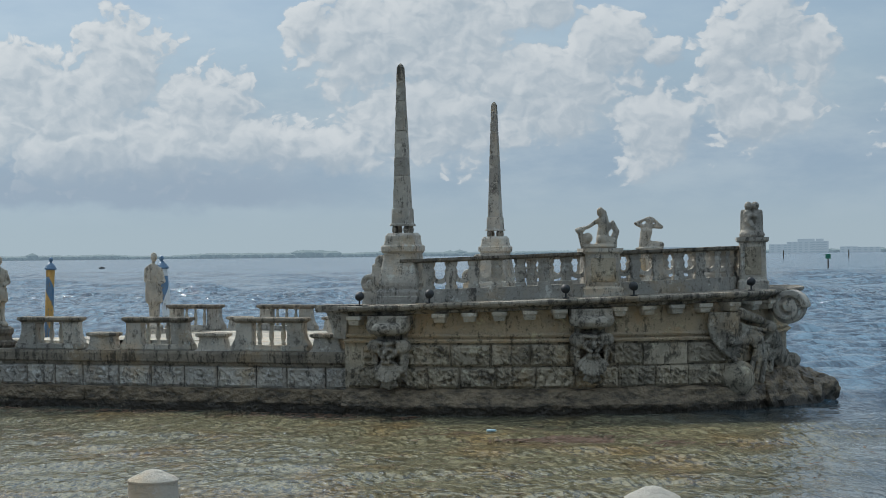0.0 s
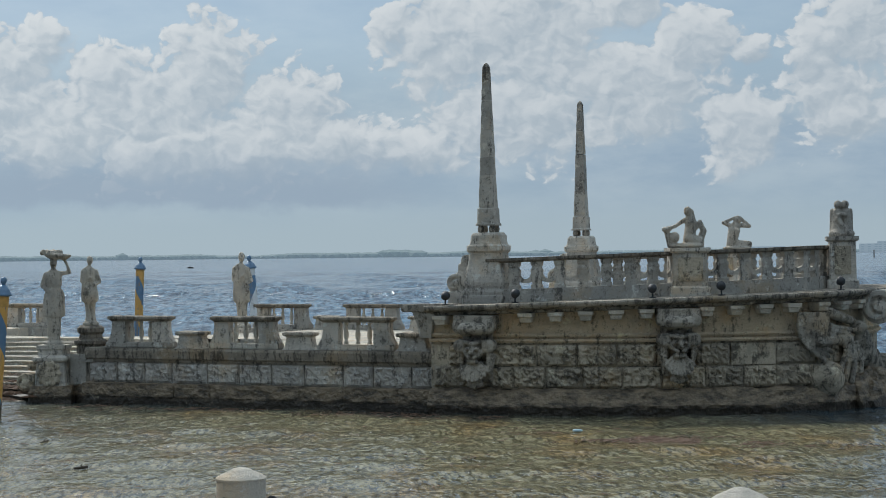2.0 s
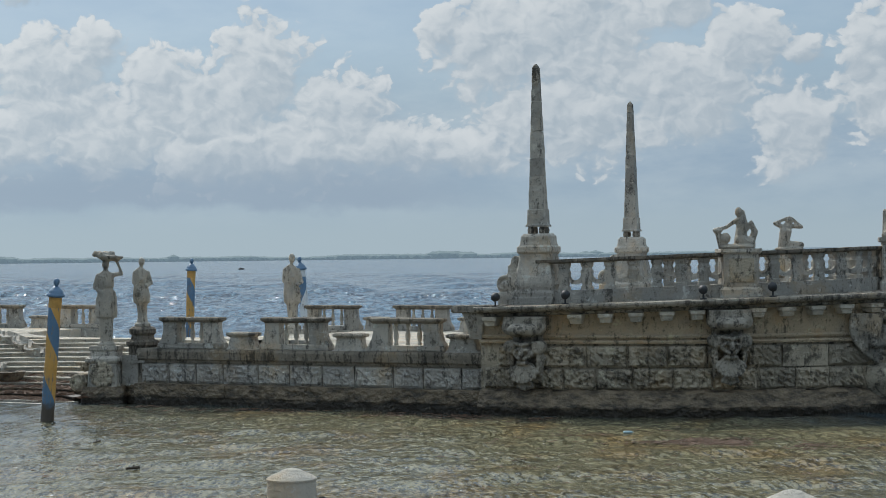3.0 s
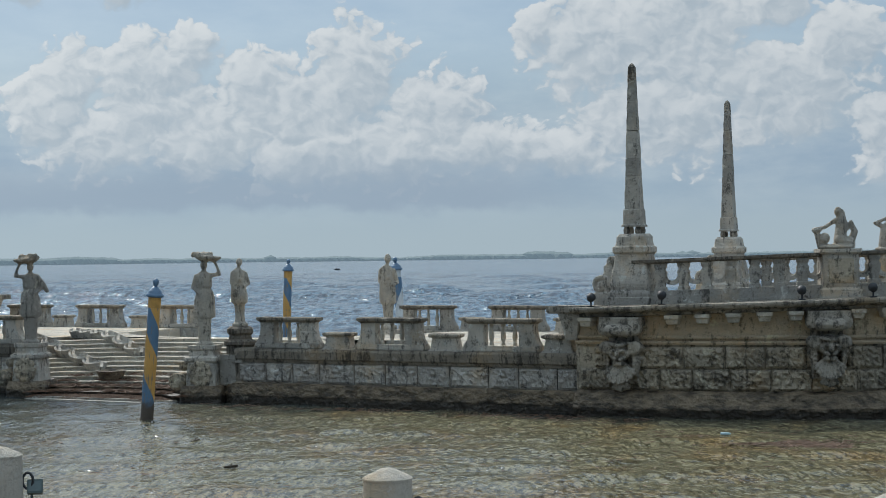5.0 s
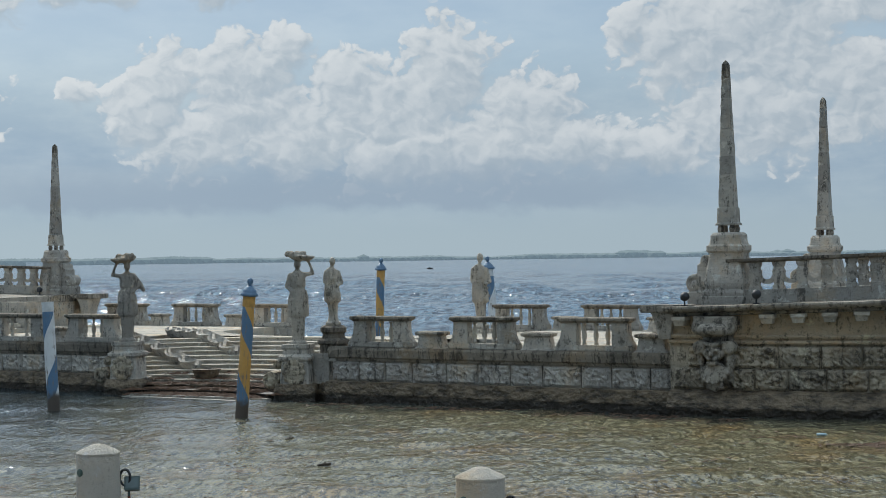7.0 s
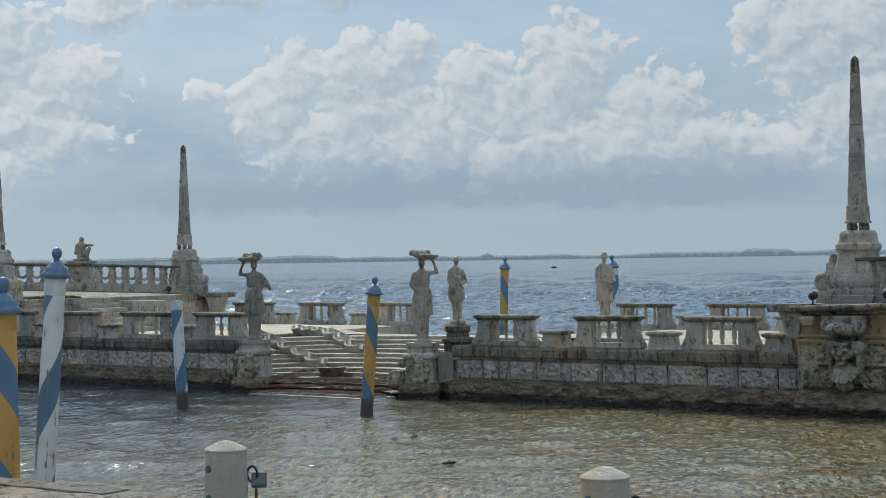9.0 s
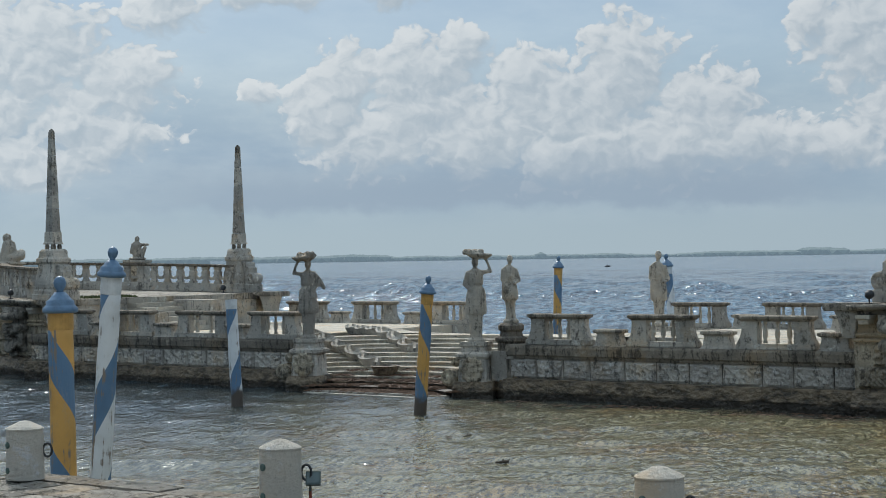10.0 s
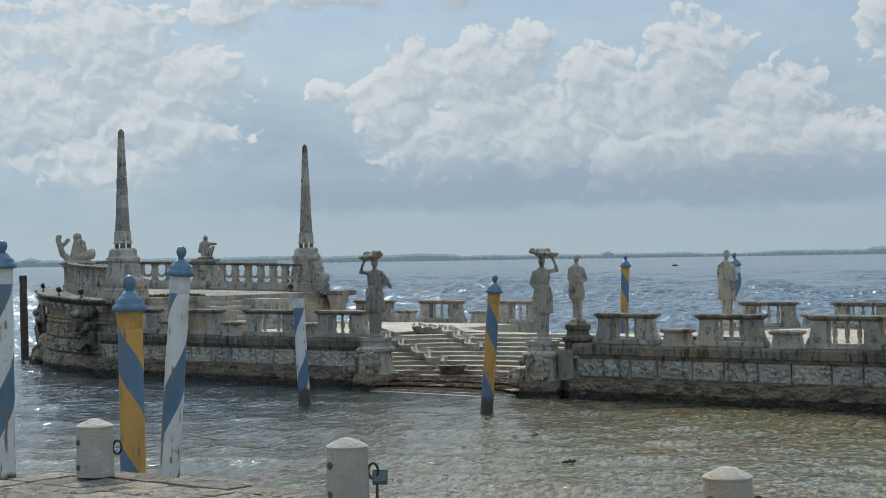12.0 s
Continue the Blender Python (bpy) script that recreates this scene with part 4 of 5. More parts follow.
# ---------------------------------------------------------------- bow balustrades
def post_mesh():
    bm = square_loft(bmesh.new(), [(0.13, 0.1, 0), (0.13, 0.1, 0.08), (0.1, 0.08, 0.1), (0.105, 0.085, 0.2), (0.125, 0.1, 0.34), (0.14, 0.11, 0.42), (0.12, 0.1, 0.45), (0.1, 0.08, 0.5), (0.13, 0.1, 0.55), (0.14, 0.1, 0.64)])
    me = bpy.data.meshes.new("baluster")
    bm.to_mesh(me)
    bm.free()
    me.materials.append(STONE)
    return me


def link_mesh():
    """A hanging half ring of stone between two posts."""
    bm = bmesh.new()
    rings = []
    for i in range(11):
        a = math.pi * (1 + i / 10)
        c = Vector((0.17 * math.cos(a), 0, 0.33 + 0.15 * math.sin(a)))
        rings.append([bm.verts.new(c + Vector((math.cos(a) * q * 0.05, w * 0.05, math.sin(a) * q * 0.05))) for q, w in ((-1, -1), (1, -1), (1, 1), (-1, 1))])
    rings_to_faces(bm, rings)
    bmesh.ops.recalc_face_normals(bm, faces=bm.faces[:])
    me = bpy.data.meshes.new("swag")
    bm.to_mesh(me)
    bm.free()
    me.materials.append(STONE)
    return me


POST, SWAG = post_mesh(), link_mesh()


def bow_balustrade(s, far, peds):
    """Rail, plinth and posts round one side of a bow deck; peds: stretches along the rail taken by pedestals."""
    p = bow_path(s, 0.95, 14.3)
    if far:
        p = [(x, -y, z, a, -b) for x, y, z, a, b in p]
    p = p[: len(p) // 2 + 1]
    acc = lengths(p)
    t = thing("bow_balustrade", 0, 0, 0, 0, "curved stone balustrade with carved posts and hanging swags", "balustrade", "bow balustrades")
    a0 = 0.75
    n = 60
    run = [at_length(p, acc, a0 + (acc[-1] - a0) * i / n) for i in range(n + 1)]
    part("plinth", strip(bmesh.new(), run, [(-0.17, 2.43), (-0.17, 2.74), (0.17, 2.74), (0.17, 2.43)]), STONE, t)
    part("rail", worn(strip(bmesh.new(), run, [(-0.14, 3.36), (-0.2, 3.4), (-0.2, 3.46), (0.2, 3.46), (0.2, 3.4), (0.14, 3.36)]), 0.008, 4), STAIN, t, "black-stained rail")
    d, k = a0 + 0.1, 0
    while d < acc[-1] - 0.5:
        q = at_length(p, acc, d)
        ang = math.degrees(math.atan2(q[4], q[3])) + 90
        if not any(a < d < b for a, b in peds):
            ob = new("baluster", POST)
            ob.parent = t
            ob.matrix_basis = pose(q[0], q[1], q[2] + 2.735, 0, 0, ang)
            e = at_length(p, acc, d + 0.265)
            ob = new("swag", SWAG)
            ob.parent = t
            ob.matrix_basis = pose(e[0], e[1], e[2] + 2.735, 0, 0, ang)
        d += 0.53
    return p, acc


for s in (1, -1):
    for far in (False, True):
        bow_balustrade(s, far, [])


def bow_pedestal(x, y, z0, z1, w, rz, label):
    t = thing("pedestal", x, y, z0, rz, label, "pedestal", "bow pedestals")
    h = z1 - z0
    part("base", square_loft(bmesh.new(), [(w / 2 + 0.06, w / 2 + 0.06, 0), (w / 2 + 0.06, w / 2 + 0.06, 0.2), (w / 2, w / 2, 0.26)]), STONE, t)
    part("body", worn(square_loft(bmesh.new(), [(w / 2, w / 2, 0.26), (w / 2 - 0.01, w / 2 - 0.01, h - 0.12)]), 0.008, 4), STONE, t)
    part("panel", box(bmesh.new(), -w / 2 + 0.12, w / 2 - 0.12, -w / 2 - 0.03, -w / 2 + 0.05, 0.36, h - 0.22, 0.015), BLOCK, t, "rough carved panel")
    part("cap_slab", square_loft(bmesh.new(), [(w / 2 + 0.02, w / 2 + 0.02, h - 0.12), (w / 2 + 0.06, w / 2 + 0.06, h - 0.08), (w / 2 + 0.06, w / 2 + 0.06, h)]), STONE, t)


MID, MANPED, BOWPED = (19.45, -4.15), (18.8, 4.1), (22.45, -0.9)
bow_pedestal(*MID, 2.58, 3.7, 0.8, 24, "square stone pedestal in the bow balustrade under a mermaid")
bow_pedestal(*MANPED, 2.55, 3.66, 0.75, -24, "square stone pedestal in the far bow balustrade")
bow_pedestal(22.55, -1.55, 2.68, 3.93, 0.62, 12, "tall stone pedestal at the bow under paired cherubs")
bow_pedestal(-19.68, 4.1, 2.5, 3.73, 0.78, 24, "square stone pedestal under a seated figure")
bow_pedestal(-21.55, -0.75, 2.62, 3.6, 0.9, 40, "broad stone pedestal at the bow under winged figures")

# ---------------------------------------------------------------- statues (plain carved shapes)
def robe(bm, levels, folds=9, depth=0.03, m=Matrix()):
    """A draped body: oval sections (rx, ry, z) with hanging folds."""
    segs = 36
    rings = []
    for rx, ry, z in levels:
        rings.append([bm.verts.new(m @ Vector(((rx + depth * math.sin(folds * a + z * 2)) * math.cos(a), (ry + depth * math.sin(folds * a + z * 2)) * math.sin(a), z))) for a in [2 * math.pi * i / segs for i in range(segs)]])
    return rings_to_faces(bm, rings)


def basket_bearer(x, y, z, rz, k, label):
    """A tapering herm that ends in a draped half figure with a fruit basket on its head; k: the side of the raised arm."""
    bm = bmesh.new()
    square_loft(bm, [(0.23, 0.2, 0.0), (0.23, 0.2, 0.07), (0.155, 0.14, 0.1), (0.185, 0.16, 0.82)])
    # kilted skirt with an uneven hem, bound waist, loose bodice
    robe(bm, [(0.19, 0.16, 0.70), (0.26, 0.21, 0.73), (0.275, 0.22, 0.86), (0.25, 0.2, 1.12), (0.19, 0.16, 1.34), (0.165, 0.14, 1.42)], 11, 0.026)
    robe(bm, [(0.20, 0.17, 1.08), (0.255, 0.21, 1.12), (0.235, 0.19, 1.26), (0.175, 0.15, 1.42)], 7, 0.03, Matrix.Rotation(0.12 * k, 4, "Y") @ Matrix.Translation((-0.13 * k, 0, 0)))
    lathe(bm, [(0.16, 1.39), (0.185, 1.42), (0.185, 1.46), (0.16, 1.49)], 16, sy=0.8)
    robe(bm, [(0.16, 0.135, 1.46), (0.205, 0.17, 1.52), (0.2, 0.16, 1.66), (0.205, 0.145, 1.78), (0.15, 0.1, 1.86), (0.06, 0.06, 1.92)], 9, 0.016)
    cap(bm, (0, 0, 1.86), (0, 0, 2.0), 0.06, 0.055)
    ball(bm, (0, -0.01, 2.07), 0.095, 0.11, 0.125)
    ball(bm, (0, 0.06, 2.1), 0.09, 0.08, 0.09)
    cap(bm, (k * 0.17, 0, 1.81), (k * 0.40, 0.0, 1.83), 0.07, 0.05)
    cap(bm, (k * 0.40, 0, 1.83), (k * 0.34, 0.0, 2.02), 0.052, 0.042)
    cap(bm, (k * 0.34, 0, 2.02), (k * 0.26, 0.0, 2.2), 0.042, 0.045)
    cap(bm, (-k * 0.19, 0, 1.78), (-k * 0.28, 0.02, 1.5), 0.075, 0.06)
    cap(bm, (-k * 0.28, 0.02, 1.5), (-k * 0.14, -0.12, 1.36), 0.055, 0.045)
    if k < 0:
        # the shawl that billows from the shoulder
        for i in range(7):
            a = 0.25 * i
            cap(bm, (0.16 + 0.03 * i, 0.06, 1.82 - 0.04 * i), (0.26 + 0.17 * math.sin(a), 0.08, 1.66 - 0.28 * math.sin(a * 0.7)), 0.08, 0.06)
    lathe(bm, [(0.14, 2.17), (0.24, 2.19), (0.33, 2.25), (0.345, 2.29), (0.3, 2.31)], 20, Matrix.Rotation(0.05 * k, 4, "Y"), sy=0.8)
    rnd = random.Random(int(x * 10) + 100)
    for i in range(24):
        a = rnd.uniform(0, 6.28)
        r = 0.28 * math.sqrt(rnd.random())
        ball(bm, (r * math.cos(a), r * 0.8 * math.sin(a), 2.31 + rnd.uniform(0, 0.07)), rnd.uniform(0.04, 0.075))
    statue("basket_bearer_statue", bm, x, y, z, rz, label)


def standing_figure(x, y, z, rz, h, label, lean=0.0):
    bm = bmesh.new()
    lathe(bm, [(0.24, 0), (0.24, 0.08), (0.2, 0.1)], 16)
    # weight on one leg: the drapery sways as it rises
    sway = Matrix.Shear("XY", 4, (-0.03, 0.0))
    robe(bm, [(0.16, 0.15, 0.08), (0.13, 0.12, 0.3), (0.15, 0.14, 0.55), (0.175, 0.15, 0.72)], 7, 0.02, sway)
    robe(bm, [(0.18, 0.15, 0.62), (0.235, 0.19, 0.66), (0.235, 0.18, 0.86), (0.215, 0.16, 1.0), (0.175, 0.14, 1.14)], 9, 0.026, sway)
    robe(bm, [(0.16, 0.14, 1.1), (0.2, 0.17, 1.16), (0.19, 0.15, 1.3), (0.205, 0.14, 1.43), (0.15, 0.1, 1.53), (0.06, 0.06, 1.58)], 8, 0.018, sway)
    cap(bm, (-0.03, 0, 1.53), (-0.02, 0, 1.64), 0.055, 0.055)
    ball(bm, (-0.01, -0.01, 1.74), 0.095, 0.11, 0.125)
    ball(bm, (0.0, 0.06, 1.76), 0.09, 0.07, 0.09)
    cap(bm, (0.17, 0, 1.44), (0.27, -0.02, 1.16), 0.065, 0.055)
    cap(bm, (0.27, -0.02, 1.16), (0.14, -0.16, 1.08), 0.052, 0.045)
    cap(bm, (-0.22, 0, 1.44), (-0.25, -0.02, 1.18), 0.065, 0.055)
    cap(bm, (-0.25, -0.02, 1.18), (0.02, -0.17, 1.28), 0.052, 0.045)
    for i in range(4):
        cap(bm, (-0.21, -0.1, 1.1 - 0.06 * i), (0.2, -0.15, 0.88 - 0.07 * i), 0.045, 0.04)
    bmesh.ops.transform(bm, matrix=Matrix.Diagonal((0.3 + 0.7 * h / 1.87 - 0.1, 0.3 + 0.7 * h / 1.87 - 0.1, h / 1.87, 1)), verts=bm.verts[:])
    statue("standing_statue", bm, x, y, z, rz, label)


basket_bearer(-2.05, -6.15, 1.42, 36, -1, "weathered stone figure with raised arm bearing a fruit basket")
basket_bearer(3.55, -6.0, 1.42, 36, 1, "stone figure bearing a fruit basket beside the water stairs")
standing_figure(4.35, -5.55, 1.9, 30, 1.78, "slender draped stone figure on a round pedestal")
standing_figure(2.95, 5.0, 1.35, 28, 2.42, "tall draped pale stone figure standing on the deck")


tagged(mesh_ob("figure_base", worn(square_loft(bmesh.new(), [(0.42, 0.42, -0.6), (0.42, 0.42, 1.15), (0.36, 0.36, 1.2), (0.36, 0.36, 1.35)], Matrix.Translation((2.95, 5.0, 0))), 0.012, 3), STONE), "square stone base under a tall draped figure", "pedestal")


def figure_pedestal(x, y, z0, z1, rz, mirror):
    t = thing("statue_pedestal", x, y, 0, rz, "heavy carved stone pedestal with side volutes standing in the water", "pedestal", "stair pedestals")
    part("footing", worn(square_loft(bmesh.new(), [(0.56, 0.5, -0.6), (0.55, 0.5, 0.25), (0.5, 0.46, 0.42)]), 0.04, 2.5), WET, t, "dark wet footing")
    part("body", worn(square_loft(bmesh.new(), [(0.4, 0.42, 0.4), (0.38, 0.41, 0.6), (0.36, 0.4, 0.95), (0.34, 0.36, 1.02)]), 0.02, 3), STONE, t)
    bm = bmesh.new()
    volute(bm, 0.27, 0.6, 1.5, 0.35, Matrix.Translation((mirror * 0.66, -0.1, 0.5)) @ Matrix.Diagonal((-mirror, 1, 1, 1)))
    volute(bm, 0.15, 0.5, 1.4, 0.35, Matrix.Translation((mirror * 0.5, -0.06, 0.9)) @ Matrix.Diagonal((-mirror, 1, 1, 1)))
    ball(bm, (0, -0.4, 0.72), 0.22, 0.12, 0.24)
    for i in range(10):
        a = i * 0.63
        ball(bm, (0.24 * math.cos(a), -0.44, 0.72 + 0.27 * math.sin(a)), 0.085, 0.07, 0.085)
    for i in range(5):
        cap(bm, (-0.2 + 0.1 * i, -0.42, 0.92), (-0.22 + 0.11 * i, -0.44, 0.5), 0.06, 0.04)
    bmesh.ops.recalc_face_normals(bm, faces=bm.faces[:])
    fused(part("carved_scroll", bm, BLOCK, t, "worn carved volutes"), 0.03)
    part("moulding", worn(square_loft(bmesh.new(), [(0.4, 0.4, 1.0), (0.44, 0.44, 1.05), (0.44, 0.44, 1.12), (0.34, 0.34, 1.18), (0.33, 0.33, 1.3), (0.36, 0.36, 1.34), (0.36, 0.36, 1.43)]), 0.012, 4), STONE, t)


figure_pedestal(-2.05, -6.15, 0, 1.42, 18, -1)
figure_pedestal(3.55, -6.0, 0, 1.42, 18, -1)
# quarter-round wall between the pedestal and the waist wall, with the round pedestal behind
path = []
for i in range(13):
    a = radians(180 + 80 * i / 12)
    path.append((4.95 + 1.15 * math.cos(a), -5.05 + 1.0 * math.sin(a), 0, math.cos(a), math.sin(a)))
t = thing("curved_wing_wall", 0, 0, 0, 0, "low quarter-round stone wing wall beside the water stairs", "wall")
part("wall_face", strip(bmesh.new(), path, [(0.0, 0.4), (0.0, 1.0), (-0.3, 1.0), (-0.3, 0.4)]), STAIN, t)
part("footing", worn(strip(bmesh.new(), path, [(0.14, -0.6), (0.16, 0.2), (0.1, 0.44), (-0.3, 0.46), (-0.3, -0.6)]), 0.04, 2.5), WET, t)
part("coping", strip(bmesh.new(), path, [(0.06, 1.0), (0.07, 1.08), (-0.36, 1.1), (-0.36, 1.0)]), STONE, t)
tagged(mesh_ob("round_pedestal", worn(lathe(bmesh.new(), [(0.36, 1.2), (0.36, 1.4), (0.42, 1.44), (0.42, 1.52), (0.3, 1.58), (0.28, 1.68), (0.34, 1.74), (0.34, 1.84), (0.26, 1.9)], 20, Matrix.Translation((4.35, -5.55, 0))), 0.012, 4), STAIN), "dark round stone pedestal under a slender figure", "pedestal")
tagged(mesh_ob("pedestal_block", worn(box(bmesh.new(), 3.95, 4.75, -5.95, -5.15, 0.4, 1.2, 0.03), 0.02), STONE), "square stone block behind the wing wall", "pedestal")


def mermaid():
    bm = bmesh.new()
    ball(bm, (0.0, 0, 0.04), 0.42, 0.3, 0.07)
    cap(bm, (0.25, 0, 0.12), (0.05, -0.05, 0.2), 0.15, 0.14)
    cap(bm, (0.28, 0.05, 0.12), (0.38, 0.05, 0.38), 0.1, 0.08)
    cap(bm, (0.38, 0.05, 0.38), (0.3, 0.05, 0.6), 0.08, 0.05)
    cap(bm, (0.05, 0, 0.2), (0.1, 0, 0.55), 0.15, 0.14)
    cap(bm, (0.1, 0, 0.55), (0.08, 0, 0.68), 0.14, 0.1)
    ball(bm, (0.02, 0, 0.83), 0.09, 0.1, 0.12)
    cap(bm, (0.1, 0.02, 0.82), (0.2, 0.03, 0.45), 0.07, 0.06)
    cap(bm, (-0.04, 0, 0.64), (-0.28, -0.05, 0.48), 0.055, 0.045)
    cap(bm, (-0.28, -0.05, 0.48), (-0.42, -0.05, 0.46), 0.05, 0.04)
    ball(bm, (-0.46, -0.05, 0.42), 0.12, 0.1, 0.07)
    ball(bm, (-0.28, -0.05, 0.24), 0.12, 0.11, 0.13)
    cap(bm, (-0.46, -0.05, 0.36), (-0.36, 0, 0.06), 0.06, 0.1)
    statue("reclining_statue", bm, MID[0], MID[1], 3.7, 16, "weathered stone sea-maiden holding out a shell", voxel=0.024)


def kneeling():
    bm = bmesh.new()
    ball(bm, (0.1, 0, 0.04), 0.42, 0.3, 0.06)
    cap(bm, (-0.05, 0, 0.15), (0.42, 0, 0.14), 0.14, 0.1)
    cap(bm, (-0.05, 0, 0.15), (0.02, 0, 0.5), 0.15, 0.18)
    cap(bm, (0.02, 0, 0.5), (0.06, 0, 0.66), 0.18, 0.12)
    ball(bm, (0.12, 0, 0.82), 0.1, 0.11, 0.12)
    for k, e in ((1, (0.44, 0, 0.64)), (-1, (-0.26, 0, 0.74))):
        cap(bm, (0.06 + 0.16 * k, 0, 0.66), e, 0.07, 0.06)
        cap(bm, e, (0.12 + 0.07 * k, 0, 0.88), 0.055, 0.045)
    statue("kneeling_statue", bm, MANPED[0], MANPED[1], 3.66, 16, "kneeling stone figure with both hands raised to the head", voxel=0.024)


def cherubs():
    bm = bmesh.new()
    ball(bm, (0, 0, 0.06), 0.32, 0.28, 0.14)
    for k in (-1, 1):
        cap(bm, (0.13 * k, 0, 0.2), (0.1 * k, 0, 0.55), 0.11, 0.11)
        ball(bm, (0.08 * k, 0, 0.75), 0.1, 0.1, 0.11)
        cap(bm, (0.13 * k, -0.05, 0.25), (0.05 * k, -0.18, 0.08), 0.08, 0.06)
        cap(bm, (0.15 * k, -0.04, 0.58), (-0.08 * k, -0.13, 0.5), 0.05, 0.045)
        cap(bm, (0.2 * k, 0.06, 0.6), (0.22 * k, 0.06, 0.15), 0.07, 0.06)
    cap(bm, (0.0, 0.05, 0.15), (0.03, 0.05, 0.55), 0.13, 0.1)
    cap(bm, (-0.1, -0.12, 0.4), (0.1, -0.2, 0.1), 0.07, 0.06)
    statue("paired_cherub_statue", bm, 22.55, -1.55, 3.93, 14, "two small stone figures embracing on the bow pedestal", voxel=0.022)


def seated():
    bm = bmesh.new()
    ball(bm, (0, 0, 0.05), 0.36, 0.3, 0.08)
    cap(bm, (0, 0, 0.18), (-0.02, 0, 0.55), 0.2, 0.2)
    ball(bm, (0.0, 0, 0.82), 0.1, 0.11, 0.13)
    cap(bm, (0, 0, 0.6), (0, 0, 0.75), 0.12, 0.06)
    cap(bm, (0.15, 0, 0.6), (0.42, -0.1, 0.6), 0.07, 0.05)
    cap(bm, (-0.17, 0, 0.6), (-0.24, -0.05, 0.3), 0.075, 0.06)
    cap(bm, (0.12, -0.1, 0.15), (0.3, -0.2, 0.48), 0.1, 0.08)
    cap(bm, (0.3, -0.2, 0.48), (0.2, -0.22, 0.05), 0.075, 0.05)
    statue("seated_statue", bm, -19.68, 4.1, 3.73, 45, "seated stone figure resting an arm on one knee")


def winged_group():
    bm = bmesh.new()
    ball(bm, (0, 0, 0.05), 0.75, 0.4, 0.1)
    cap(bm, (-0.05, 0, 0.2), (0.05, 0, 0.75), 0.28, 0.24)
    ball(bm, (0.0, 0, 1.03), 0.17, 0.16, 0.18)
    cap(bm, (0.22, 0, 0.8), (0.3, -0.05, 0.45), 0.1, 0.08)
    cap(bm, (0.1, -0.1, 0.25), (0.5, -0.1, 0.35), 0.2, 0.18)
    ball(bm, (0.52, -0.05, 0.45), 0.16)
    cap(bm, (-0.2, 0, 0.1), (-0.55, 0, 0.4), 0.15, 0.13)
    cap(bm, (-0.55, 0, 0.4), (-0.72, 0, 0.95), 0.13, 0.1)
    ball(bm, (-0.68, 0, 1.05), 0.12, 0.1, 0.1)
    cap(bm, (-0.5, 0, 0.75), (-0.35, 0, 0.92), 0.08, 0.09)
    statue("winged_statue", bm, -21.55, -0.75, 3.6, 48, "crouching stone group with raised tail on the bow pedestal", voxel=0.03)


mermaid(), kneeling(), cherubs(), seated(), winged_group()


# ---------------------------------------------------------------- stems: scroll, carved figure and rocks
def rocks(name, cx, cy, size, seed, parent):
    bm = bmesh.new()
    bmesh.ops.create_icosphere(bm, subdivisions=4, radius=1)
    off = Vector((seed * 3.7, seed * 1.3, 0))
    for v in bm.verts:
        d = 1 + 0.32 * noise.noise(v.co * 1.5 + off) + 0.16 * noise.noise(v.co * 4 + off) + 0.07 * noise.noise(v.co * 9 + off)
        v.co = Vector((v.co.x * size[0] * d + cx, v.co.y * size[1] * d + cy, v.co.z * size[2] * d))
    return part(name, bm, WET, parent, "dark wet rock", smooth=False)


